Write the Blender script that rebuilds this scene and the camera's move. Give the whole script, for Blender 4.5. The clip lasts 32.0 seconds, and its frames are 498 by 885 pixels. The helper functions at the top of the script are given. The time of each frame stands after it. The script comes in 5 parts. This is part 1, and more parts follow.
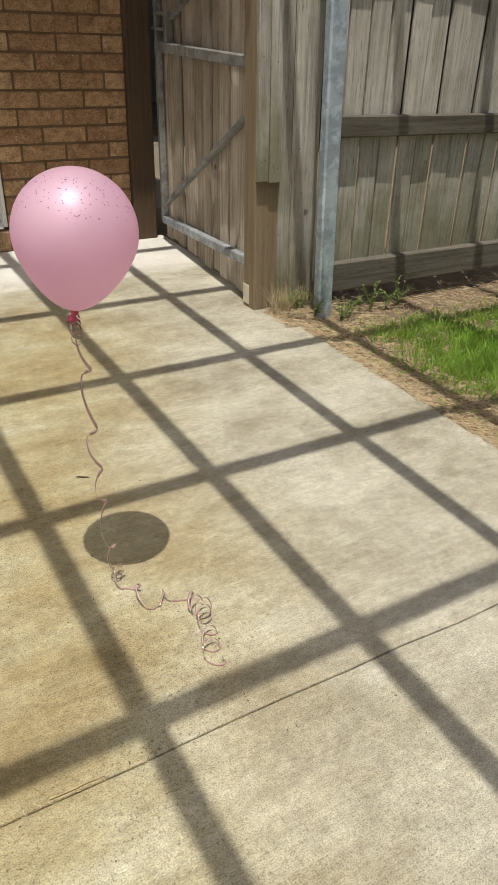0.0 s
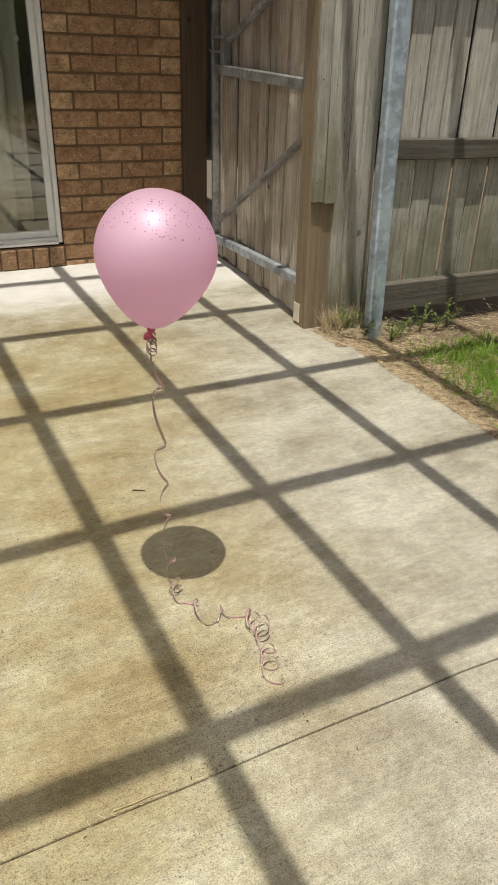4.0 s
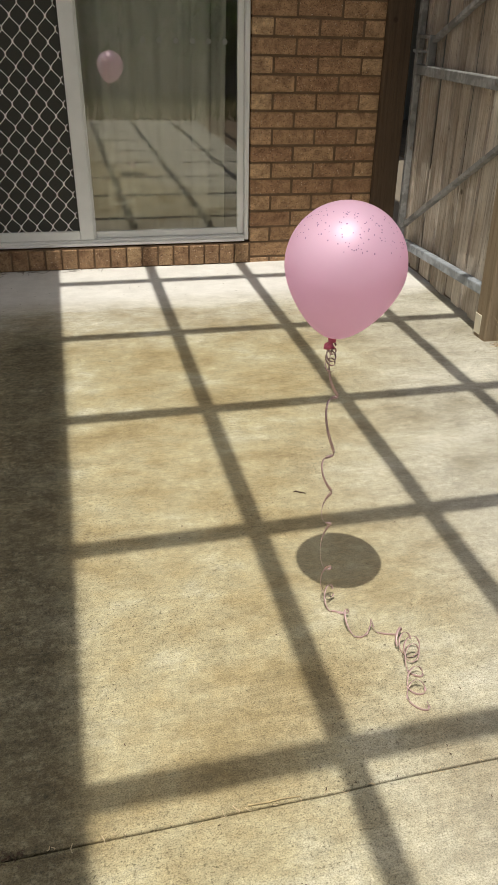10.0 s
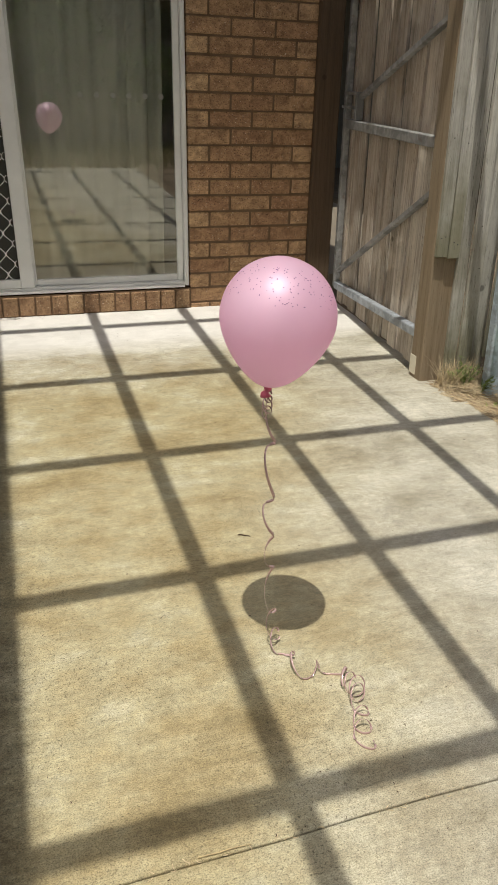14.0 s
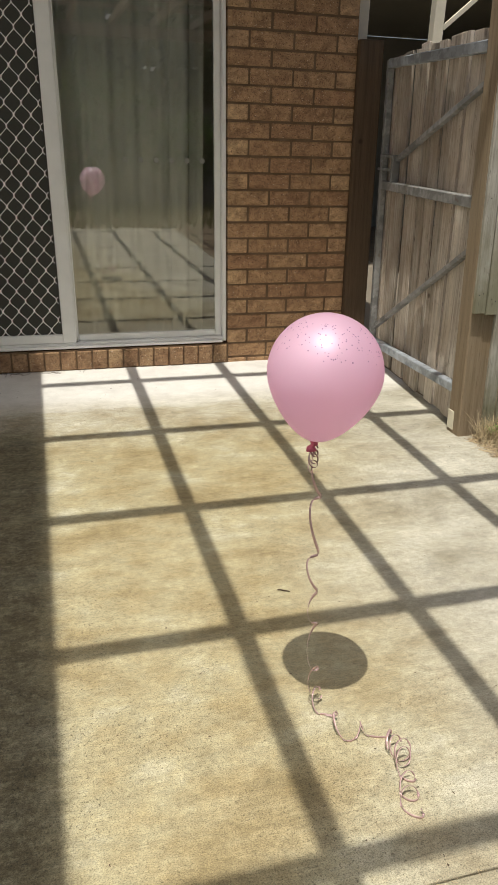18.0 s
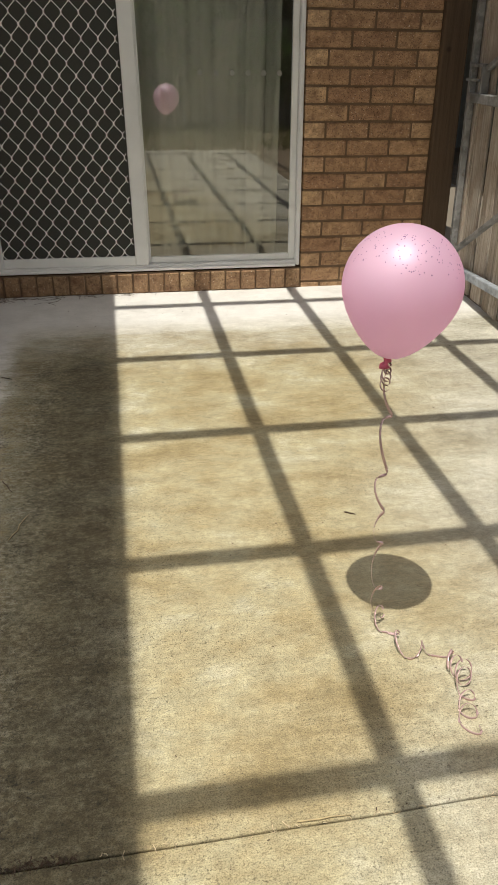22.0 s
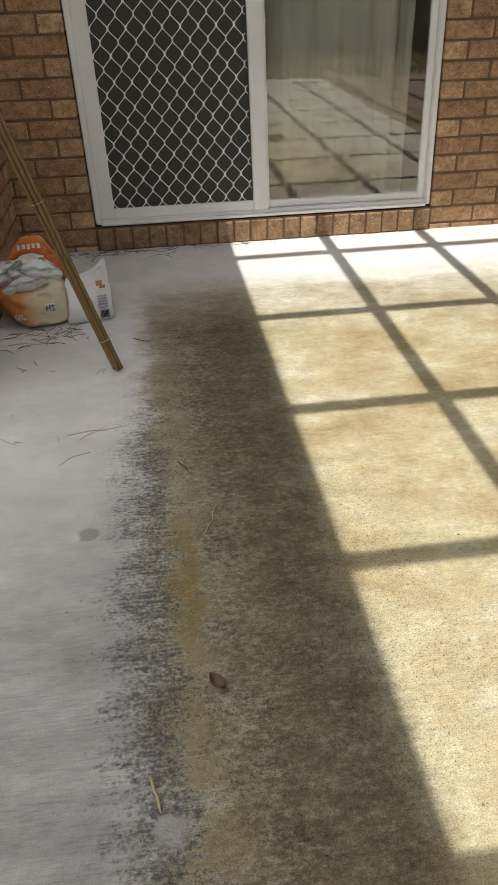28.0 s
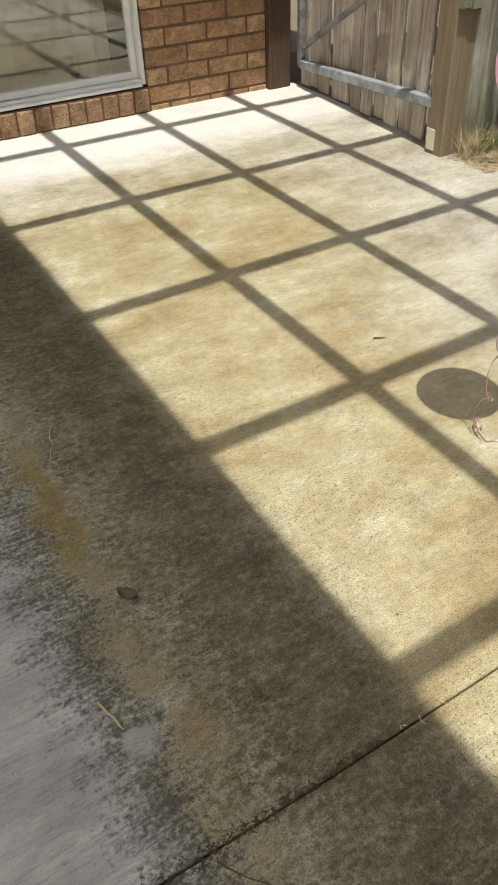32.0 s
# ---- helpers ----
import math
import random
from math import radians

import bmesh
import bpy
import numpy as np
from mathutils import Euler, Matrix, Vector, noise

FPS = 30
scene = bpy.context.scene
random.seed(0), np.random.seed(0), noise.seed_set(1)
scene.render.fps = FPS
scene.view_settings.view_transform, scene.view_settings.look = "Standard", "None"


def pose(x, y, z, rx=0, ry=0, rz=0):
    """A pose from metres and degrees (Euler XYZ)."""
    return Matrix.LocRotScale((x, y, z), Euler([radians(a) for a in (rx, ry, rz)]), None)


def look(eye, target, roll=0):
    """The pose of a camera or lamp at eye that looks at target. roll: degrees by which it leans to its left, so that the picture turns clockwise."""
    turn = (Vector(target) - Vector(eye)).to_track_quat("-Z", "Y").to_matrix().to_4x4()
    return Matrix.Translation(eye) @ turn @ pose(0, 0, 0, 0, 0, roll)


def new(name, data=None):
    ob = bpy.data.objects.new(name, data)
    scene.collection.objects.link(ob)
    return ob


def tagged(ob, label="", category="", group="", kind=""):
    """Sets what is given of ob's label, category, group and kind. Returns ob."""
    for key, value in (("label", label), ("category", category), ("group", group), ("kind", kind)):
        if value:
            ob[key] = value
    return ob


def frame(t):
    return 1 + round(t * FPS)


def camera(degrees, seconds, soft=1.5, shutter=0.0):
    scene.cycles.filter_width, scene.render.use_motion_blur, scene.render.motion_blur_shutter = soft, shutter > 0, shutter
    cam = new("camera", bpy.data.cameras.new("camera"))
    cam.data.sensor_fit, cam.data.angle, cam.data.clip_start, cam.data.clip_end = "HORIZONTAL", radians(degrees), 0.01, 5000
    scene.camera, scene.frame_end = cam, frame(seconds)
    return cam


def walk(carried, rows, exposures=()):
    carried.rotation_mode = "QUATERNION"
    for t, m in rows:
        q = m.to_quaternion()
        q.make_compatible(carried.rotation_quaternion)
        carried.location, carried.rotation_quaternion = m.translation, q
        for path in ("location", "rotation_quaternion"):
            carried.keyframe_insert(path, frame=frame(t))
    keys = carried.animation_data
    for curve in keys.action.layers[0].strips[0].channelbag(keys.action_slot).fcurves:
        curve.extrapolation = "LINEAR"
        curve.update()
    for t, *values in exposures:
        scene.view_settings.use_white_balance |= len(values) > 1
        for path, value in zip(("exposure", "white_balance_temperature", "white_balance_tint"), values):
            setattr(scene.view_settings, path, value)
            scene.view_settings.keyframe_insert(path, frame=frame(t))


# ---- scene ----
cam = camera(37.7, 32.0, soft=1.1)
PATH = [
    (0, (-0.047, -4.103, 1.191), (0.853, -2.634, 0.176), 2.8),
    (0.5, (-0.046, -4.109, 1.198), (0.878, -2.64, 0.204), 2.9),
    (1, (-0.046, -4.111, 1.197), (0.903, -2.651, 0.213), 3.1),
    (1.5, (-0.055, -4.115, 1.201), (0.912, -2.664, 0.221), 3.3),
    (2, (-0.057, -4.118, 1.202), (0.907, -2.663, 0.225), 3.3),
    (2.5, (-0.059, -4.112, 1.203), (0.885, -2.645, 0.225), 3.2),
    (3, (-0.069, -4.109, 1.191), (0.842, -2.617, 0.219), 3.1),
    (3.5, (-0.094, -4.09, 1.201), (0.779, -2.578, 0.226), 3.0),
    (5.5, (-0.137, -4.059, 1.188), (0.561, -2.479, 0.18), 2.7),
    (6, (-0.133, -4.061, 1.196), (0.499, -2.463, 0.172), 2.0),
    (6.5, (-0.133, -4.066, 1.202), (0.416, -2.444, 0.169), 1.6),
    (7, (-0.141, -4.06, 1.196), (0.32, -2.415, 0.157), 1.3),
    (7.5, (-0.176, -4.054, 1.199), (0.206, -2.394, 0.15), 1.1),
    (8, (-0.165, -4.059, 1.207), (0.16, -2.391, 0.153), 0.9),
    (8.5, (-0.156, -4.059, 1.214), (0.163, -2.386, 0.167), 1.0),
    (9, (-0.147, -4.063, 1.218), (0.199, -2.387, 0.183), 1.2),
    (9.5, (-0.143, -4.058, 1.219), (0.248, -2.382, 0.201), 1.6),
    (10, (-0.134, -4.057, 1.223), (0.297, -2.383, 0.217), 1.9),
    (10.5, (-0.127, -4.053, 1.22), (0.335, -2.381, 0.224), 2.0),
    (11, (-0.125, -4.053, 1.223), (0.372, -2.388, 0.233), 2.1),
    (11.5, (-0.123, -4.063, 1.223), (0.397, -2.402, 0.238), 2.2),
    (12, (-0.129, -4.071, 1.225), (0.412, -2.415, 0.243), 2.2),
    (12.5, (-0.129, -4.062, 1.219), (0.422, -2.407, 0.24), 2.1),
    (13, (-0.125, -4.067, 1.223), (0.435, -2.409, 0.253), 2.1),
    (13.5, (-0.118, -4.069, 1.231), (0.451, -2.4, 0.287), 2.2),
    (14, (-0.124, -4.079, 1.252), (0.454, -2.393, 0.345), 2.4),
    (14.5, (-0.13, -4.069, 1.25), (0.454, -2.361, 0.389), 2.6),
    (16.5, (-0.156, -4.064, 1.258), (0.395, -2.299, 0.495), 2.5),
    (17, (-0.159, -4.072, 1.263), (0.378, -2.304, 0.499), 2.3),
    (17.5, (-0.16, -4.071, 1.258), (0.361, -2.301, 0.488), 2.1),
    (18, (-0.155, -4.073, 1.253), (0.358, -2.303, 0.476), 1.8),
    (18.5, (-0.15, -4.079, 1.252), (0.363, -2.315, 0.461), 1.6),
    (19, (-0.141, -4.08, 1.246), (0.374, -2.321, 0.446), 1.3),
    (19.5, (-0.14, -4.076, 1.249), (0.375, -2.321, 0.44), 1.4),
    (20, (-0.139, -4.073, 1.248), (0.362, -2.318, 0.43), 1.3),
    (20.5, (-0.148, -4.071, 1.245), (0.321, -2.315, 0.412), 1.3),
    (21, (-0.159, -4.076, 1.242), (0.261, -2.321, 0.379), 1.3),
    (21.5, (-0.157, -4.077, 1.228), (0.207, -2.33, 0.325), 1.0),
    (22, (-0.161, -4.083, 1.222), (0.157, -2.351, 0.273), 0.9),
    (22.5, (-0.166, -4.083, 1.213), (0.109, -2.369, 0.22), 0.7),
    (23, (-0.218, -4.092, 1.194), (0.02, -2.4, 0.153), 0.9),
    (23.5, (-0.219, -4.082, 1.184), (-0.04, -2.419, 0.088), 0.9),
    (24, (-0.227, -4.064, 1.179), (-0.113, -2.424, 0.039), 0.7),
    (24.5, (-0.233, -4.056, 1.172), (-0.164, -2.424, 0.018), 0.0),
    (25, (-0.279, -4.053, 1.176), (-0.204, -2.416, 0.029), 0.2),
    (25.5, (-0.296, -4.063, 1.182), (-0.204, -2.409, 0.062), 0.5),
    (26, (-0.329, -4.054, 1.182), (-0.211, -2.372, 0.107), 0.4),
    (26.5, (-0.417, -3.952, 1.189), (-0.28, -2.251, 0.147), 0.1),
    (28.6, (-0.592, -3.704, 1.18), (-0.364, -2.059, 0.065), -2.7),
    (29, (-0.601, -3.663, 1.169), (-0.33, -2.041, 0.031), -3.0),
    (29.5, (-0.62, -3.641, 1.178), (-0.235, -2.071, 0.001), -3.0),
    (30, (-0.707, -3.648, 1.158), (-0.195, -2.128, -0.036), -3.2),
    (30.5, (-0.75, -3.653, 1.167), (-0.134, -2.201, -0.062), -3.2),
    (31, (-0.778, -3.652, 1.158), (-0.063, -2.269, -0.097), -2.0),
    (31.5, (-0.802, -3.708, 1.195), (-0.04, -2.383, -0.095), -1.8),
    (32, (-0.783, -3.684, 1.155), (-0.002, -2.383, -0.147), -1.2),
]
walk(cam, [(t, look(e, g, r)) for t, e, g, r in PATH], [(0.0, -0.05, 6750, 8), (4.0, -0.05, 6750, 8), (6.5, -0.06, 6700, 8), (9.0, 0.02, 6650, 8), (12.0, -0.07, 6650, 8), (14.0, -0.02, 6650, 8), (17.0, 0.12, 6650, 8), (20.0, 0.10, 6650, 8), (23.0, 0.10, 6600, 8), (24.0, 0.14, 6550, 9), (26.0, 0.38, 6450, 9), (29.0, 0.38, 6400, 10), (30.0, 0.24, 6450, 9), (32.0, 0.20, 6550, 8)])

# ---------- world, sun ----------
SUN_DIR = Vector((-0.148, -0.203, 0.968)).normalized()      # towards the sun
world = bpy.data.worlds.new("sky")
scene.world = world
world.use_nodes = True
wn = world.node_tree
sky = wn.nodes.new("ShaderNodeTexSky")
sky.sky_type = "NISHITA"
sky.sun_disc = False
sky.sun_elevation = math.asin(SUN_DIR.z)
sky.sun_rotation = math.atan2(SUN_DIR.x, SUN_DIR.y)
sky.air_density, sky.dust_density, sky.ozone_density = 1.0, 4.0, 0.6
bg = wn.nodes["Background"]
bg.inputs["Strength"].default_value = 0.077
wn.links.new(sky.outputs[0], bg.inputs[0])
sun = new("sun", bpy.data.lights.new("sun", "SUN"))
sun.data.energy, sun.data.angle, sun.data.color = 3.95, radians(0.53), (1.0, 0.955, 0.87)
sun.matrix_world = look(SUN_DIR * 20, (0, 0, 0))


# ---------- material tools ----------
class Nodes:
    """Small helper round a material's node tree."""

    def __init__(self, name):
        self.mat = bpy.data.materials.new(name)
        self.mat.use_nodes = True
        self.tree = self.mat.node_tree
        self.bsdf = self.tree.nodes["Principled BSDF"]
        self.out = self.tree.nodes["Material Output"]

    def add(self, kind, **inputs):
        n = self.tree.nodes.new(kind)
        for k, v in inputs.items():
            self.put(n.inputs[k.replace("_", " ")], v)
        return n

    def put(self, socket, v):
        if isinstance(v, bpy.types.NodeSocket):
            self.tree.links.new(v, socket)
        elif isinstance(v, tuple) and len(v) == 3 and socket.type == "RGBA":
            socket.default_value = (*v, 1)
        else:
            socket.default_value = v

    def coords(self, scale=(1, 1, 1), kind="Object", rot=(0, 0, 0), loc=(0, 0, 0)):
        if kind == "World":
            src = self.add("ShaderNodeNewGeometry").outputs["Position"]
        else:
            src = self.add("ShaderNodeTexCoord").outputs[kind]
        m = self.add("ShaderNodeMapping", Vector=src)
        m.inputs["Scale"].default_value = scale
        m.inputs["Rotation"].default_value = rot
        m.inputs["Location"].default_value = loc
        return m.outputs[0]

    def noise(self, vec, scale, detail=4.0, rough=0.55, distort=0.0):
        n = self.add("ShaderNodeTexNoise", Vector=vec, Scale=scale, Detail=detail, Roughness=rough, Distortion=distort)
        return n.outputs["Fac"]

    def ramp(self, fac, *stops):
        r = self.add("ShaderNodeValToRGB", Fac=fac)
        el = r.color_ramp.elements
        while len(el) < len(stops):
            el.new(0.5)
        for e, (p, c) in zip(el, stops):
            e.position = p
            e.color = (c, c, c, 1) if isinstance(c, (int, float)) else (*c, 1)
        return r.outputs[0]

    def mix(self, fac, a, b, mode="MIX"):
        n = self.add("ShaderNodeMix")
        n.data_type, n.blend_type = "RGBA", mode
        self.put(n.inputs[0], fac)
        self.put(n.inputs[6], a)
        self.put(n.inputs[7], b)
        return n.outputs[2]

    def math(self, op, a, b=0.0, clamp=False):
        n = self.add("ShaderNodeMath")
        n.operation, n.use_clamp = op, clamp
        self.put(n.inputs[0], a)
        self.put(n.inputs[1], b)
        return n.outputs[0]

    def span(self, v, lo, hi):
        n = self.add("ShaderNodeMapRange", Value=v)
        n.interpolation_type = "SMOOTHSTEP"
        n.inputs["From Min"].default_value, n.inputs["From Max"].default_value = lo, hi
        return n.outputs[0]

    def bump(self, height, strength=0.3, distance=0.01, after=None):
        b = self.add("ShaderNodeBump", Height=height, Strength=strength, Distance=distance)
        if after is not None:
            self.put(b.inputs["Normal"], after)
        return b.outputs[0]

    def done(self, color=None, rough=None, normal=None, metal=None, spec=None):
        for key, v in (("Base Color", color), ("Roughness", rough), ("Normal", normal), ("Metallic", metal), ("Specular IOR Level", spec)):
            if v is not None:
                self.put(self.bsdf.inputs[key], v)
        return self.mat


def make_concrete():
    n = Nodes("weathered_concrete")
    p = n.coords(kind="World")
    sep = n.add("ShaderNodeSeparateXYZ", Vector=p)
    x, y = sep.outputs[0], sep.outputs[1]
    big = n.noise(p, 1.1, 3)
    mid = n.noise(n.coords((1, 1.7, 1), "World"), 2.3, 8, 0.66, 0.10)
    streak = n.noise(n.coords((2.0, 34, 1), "World"), 5.0, 6, 0.72)
    fine = n.noise(n.coords((1, 1.5, 1), "World"), 120, 5, 0.8)
    broad = n.noise(n.coords((1, 1.25, 1), "World", loc=(9, 4, 0)), 15, 7, 0.7)
    grain = n.noise(n.coords((1, 1.2, 1), "World"), 290, 3, 0.6)
    broom = n.noise(n.coords((6, 210, 1), "World", rot=(0, 0, 0.03)), 1.0, 3, 0.6)
    grit = n.noise(p, 240, 3, 0.7)
    # edge of the weathered part: strips sheltered by the eave and the roof stay clean
    wob = n.math("MULTIPLY", n.math("SUBTRACT", n.noise(n.coords((1, 1.6, 1), "World"), 5.5, 9, 0.78), 0.5), 0.30)
    xe = n.math("ADD", x, wob)
    ye = n.math("ADD", y, n.math("MULTIPLY", wob, 0.6))
    weather = n.math("MULTIPLY", n.span(xe, -0.72, -0.58), n.span(ye, -0.46, -0.74))
    ye_soft = n.math("SUBTRACT", ye, 0.25)
    mottle = n.noise(n.coords((1, 1.25, 1), "World", loc=(3, 7, 0)), 8.5, 9, 0.72)
    patchy = n.math("ADD", n.math("MULTIPLY", mid, 0.78), n.math("MULTIPLY", mottle, 0.22))
    tan = n.ramp(patchy, (0.31, (0.210, 0.158, 0.073)), (0.44, (0.335, 0.274, 0.152)), (0.55, (0.400, 0.357, 0.226)), (0.68, (0.53, 0.505, 0.39)))
    pale = n.ramp(patchy, (0.33, (0.27, 0.245, 0.18)), (0.67, (0.56, 0.54, 0.46)))
    # washed paler again towards the eave
    tan = n.mix(n.math("MULTIPLY", n.span(n.math("ADD", ye_soft, n.math("MULTIPLY", mottle, 0.5)), -1.30, -0.55), 0.75), tan, n.ramp(patchy, (0.36, (0.30, 0.27, 0.20)), (0.64, (0.60, 0.585, 0.52))))
    right = n.span(n.math("ADD", n.math("ADD", x, n.math("MULTIPLY", y, -0.25)), n.math("MULTIPLY", big, 0.9)), 1.35, 2.3)
    worn = n.mix(right, tan, pale)
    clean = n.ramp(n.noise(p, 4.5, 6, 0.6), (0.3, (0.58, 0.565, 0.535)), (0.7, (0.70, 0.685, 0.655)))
    # the sheltered part turns a darker, patchy grey towards the front
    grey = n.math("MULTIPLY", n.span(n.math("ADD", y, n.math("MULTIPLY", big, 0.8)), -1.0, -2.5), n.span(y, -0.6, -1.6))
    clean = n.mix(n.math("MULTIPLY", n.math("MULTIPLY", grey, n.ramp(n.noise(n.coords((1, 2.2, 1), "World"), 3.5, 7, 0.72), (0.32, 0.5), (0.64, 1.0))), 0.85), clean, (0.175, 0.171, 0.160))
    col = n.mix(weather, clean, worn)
    # pale broom marks
    col = n.mix(n.ramp(streak, (0.46, 0.0), (0.70, 0.16)), col, n.mix(1.0, col, (1.30, 1.29, 1.24), "MULTIPLY"))
    # brown film with the roof's shade painted in, grey lichen crust, black mould streaked along the broom marks
    blot = n.noise(n.coords((1, 1.6, 1), "World", loc=(5, 2, 0)), 6.5, 7, 0.75)
    crumb = n.noise(n.coords((1, 1.3, 1), "World", loc=(2, 8, 0)), 55, 4, 0.7)
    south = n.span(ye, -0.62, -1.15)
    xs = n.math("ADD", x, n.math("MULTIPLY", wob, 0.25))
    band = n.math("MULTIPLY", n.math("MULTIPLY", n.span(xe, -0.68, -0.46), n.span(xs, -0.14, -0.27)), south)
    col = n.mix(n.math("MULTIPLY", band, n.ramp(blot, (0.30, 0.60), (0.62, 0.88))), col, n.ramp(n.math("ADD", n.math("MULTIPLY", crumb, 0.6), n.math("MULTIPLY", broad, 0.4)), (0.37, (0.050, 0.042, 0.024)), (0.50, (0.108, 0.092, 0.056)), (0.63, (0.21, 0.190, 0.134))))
    # deeper shade put into the colour just inside the roof's shadow edge
    edge_shade = n.math("MULTIPLY", n.math("MULTIPLY", n.span(xe, -0.50, -0.30), n.span(xs, -0.15, -0.24)), south)
    col = n.mix(n.math("MULTIPLY", edge_shade, n.ramp(mottle, (0.34, 0.20), (0.60, 0.38))), col, (0.052, 0.041, 0.019))
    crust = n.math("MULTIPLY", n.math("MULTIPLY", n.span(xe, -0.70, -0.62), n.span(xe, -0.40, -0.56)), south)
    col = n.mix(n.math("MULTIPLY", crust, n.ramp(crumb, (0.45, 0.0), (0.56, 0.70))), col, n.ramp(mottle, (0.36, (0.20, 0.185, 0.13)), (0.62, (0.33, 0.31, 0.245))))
    pit = n.noise(p, 125, 3, 0.65)
    fleck = n.math("MULTIPLY", n.ramp(pit, (0.53, 0.0), (0.61, 0.95)), n.ramp(blot, (0.40, 0.1), (0.62, 0.95)))
    col = n.mix(n.math("MULTIPLY", n.math("MULTIPLY", n.math("MAXIMUM", band, crust), fleck), 0.8), col, (0.04, 0.037, 0.028))
    lines = n.noise(n.coords((11, 120, 1), "World", rot=(0, 0, 0.03)), 1.0, 5, 0.75)
    lump = n.math("ADD", n.math("ADD", n.math("MULTIPLY", lines, 0.20), n.math("MULTIPLY", n.math("ADD", pit, crumb), 0.26)), n.math("MULTIPLY", blot, 0.28))
    dens = n.math("MULTIPLY", n.math("MULTIPLY", n.span(xe, -0.86, -0.66), n.span(xe, -0.52, -0.64)), n.math("MULTIPLY", n.span(n.math("ADD", y, n.math("MULTIPLY", blot, 0.8)), -0.6, -1.7), 0.15))
    col = n.mix(n.math("MULTIPLY", n.span(n.math("ADD", lump, dens), 0.56, 0.71), 0.86), col, (0.046, 0.046, 0.038))
    rust = n.math("MULTIPLY", n.math("MULTIPLY", n.span(xe, -0.63, -0.58), n.span(xe, -0.53, -0.57)), n.math("MULTIPLY", n.span(y, -2.1, -2.4), n.span(y, -2.8, -2.6)))
    col = n.mix(n.math("MULTIPLY", rust, n.ramp(crumb, (0.36, 0.25), (0.58, 0.95))), col, (0.19, 0.135, 0.035))
    # black growth in the broom grooves of the outer slab
    groove = n.noise(n.coords((16, 185, 1), "World", rot=(0, 0, 0.03), loc=(1, 5, 0)), 1.0, 5, 0.75)
    reach = n.math("MULTIPLY", n.span(n.math("ADD", y, n.math("MULTIPLY", mottle, 0.9)), -1.55, -2.5), n.span(xe, -1.30, -0.70))
    reach = n.math("MULTIPLY", reach, n.span(xe, -0.50, -0.62))
    col = n.mix(n.math("MULTIPLY", n.math("MULTIPLY", reach, n.ramp(groove, (0.47, 0.0), (0.66, 1.0))), n.ramp(mottle, (0.38, 0.10), (0.62, 0.55))), col, (0.060, 0.060, 0.052))
    for sx, sy, rad, tone_c in ((-0.64, -3.077, 0.040, (0.33, 0.32, 0.29)), (0.767, -3.331, 0.036, (0.54, 0.52, 0.45)), (-0.586, -2.837, 0.035, (0.24, 0.19, 0.11)), (-0.59, -2.90, 0.035, (0.25, 0.20, 0.125)), (-0.584, -2.98, 0.035, (0.26, 0.21, 0.13)), (-0.545, -3.10, 0.05, (0.22, 0.165, 0.09)), (-0.814, -2.285, 0.03, (0.20, 0.19, 0.16))):
        gap_v = n.add("ShaderNodeVectorMath")
        gap_v.operation = "DISTANCE"
        n.put(gap_v.inputs[0], p)
        gap_v.inputs[1].default_value = (sx, sy, 0.0)
        far = n.math("ADD", gap_v.outputs["Value"], n.math("MULTIPLY", n.math("SUBTRACT", blot, 0.5), 0.09))
        col = n.mix(n.math("MULTIPLY", n.span(far, rad, rad * 0.45), 0.7), col, tone_c)
    salt = n.math("MULTIPLY", n.math("MULTIPLY", n.span(ye, -0.58, -0.62), n.span(ye, -0.69, -0.64)), n.ramp(blot, (0.38, 0.0), (0.58, 0.65)))
    col = n.mix(salt, col, (0.64, 0.62, 0.56))
    # pits and black specks all over the weathered part, in patches
    spk = n.math("MAXIMUM", n.ramp(n.noise(p, 150, 3, 0.65), (0.56, 0.0), (0.65, 0.85)), n.ramp(n.noise(n.coords((1, 1.3, 1), "World", loc=(4, 4, 0)), 85, 4, 0.75), (0.60, 0.0), (0.68, 0.5)))
    patch = n.ramp(n.noise(p, 2.4, 6, 0.7), (0.36, 0.15), (0.60, 1.0))
    spk = n.math("MULTIPLY", n.math("MULTIPLY", spk, patch), n.math("ADD", n.math("MULTIPLY", weather, 0.85), 0.05))
    spk = n.math("MULTIPLY", spk, n.math("SUBTRACT", 1.0, n.math("MULTIPLY", right, 0.5)))
    col = n.mix(spk, col, (0.085, 0.070, 0.042))
    tone = n.mix(1.0, n.mix(1.0, n.ramp(broad, (0.30, 0.80), (0.70, 1.18)), n.ramp(grain, (0.33, 0.56), (0.5, 1.0), (0.67, 1.24)), "MULTIPLY"), n.ramp(broom, (0.30, 0.90), (0.70, 1.07)), "MULTIPLY")
    col = n.mix(n.math("ADD", n.math("MULTIPLY", weather, 0.55), 0.35), col, n.mix(1.0, col, tone, "MULTIPLY"))
    col = n.mix(n.math("MULTIPLY", weather, 0.85), col, n.mix(1.0, col, n.ramp(crumb, (0.32, 0.80), (0.68, 1.17)), "MULTIPLY"))
    h = n.math("ADD", n.math("MULTIPLY", fine, 0.6), n.math("MULTIPLY", streak, 0.4))
    h = n.math("ADD", h, n.math("ADD", n.math("MULTIPLY", grain, 0.6), n.math("MULTIPLY", broom, 0.35)))
    h = n.math("SUBTRACT", h, n.math("MULTIPLY", spk, 0.8))
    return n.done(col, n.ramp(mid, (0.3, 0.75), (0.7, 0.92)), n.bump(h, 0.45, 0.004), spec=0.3)


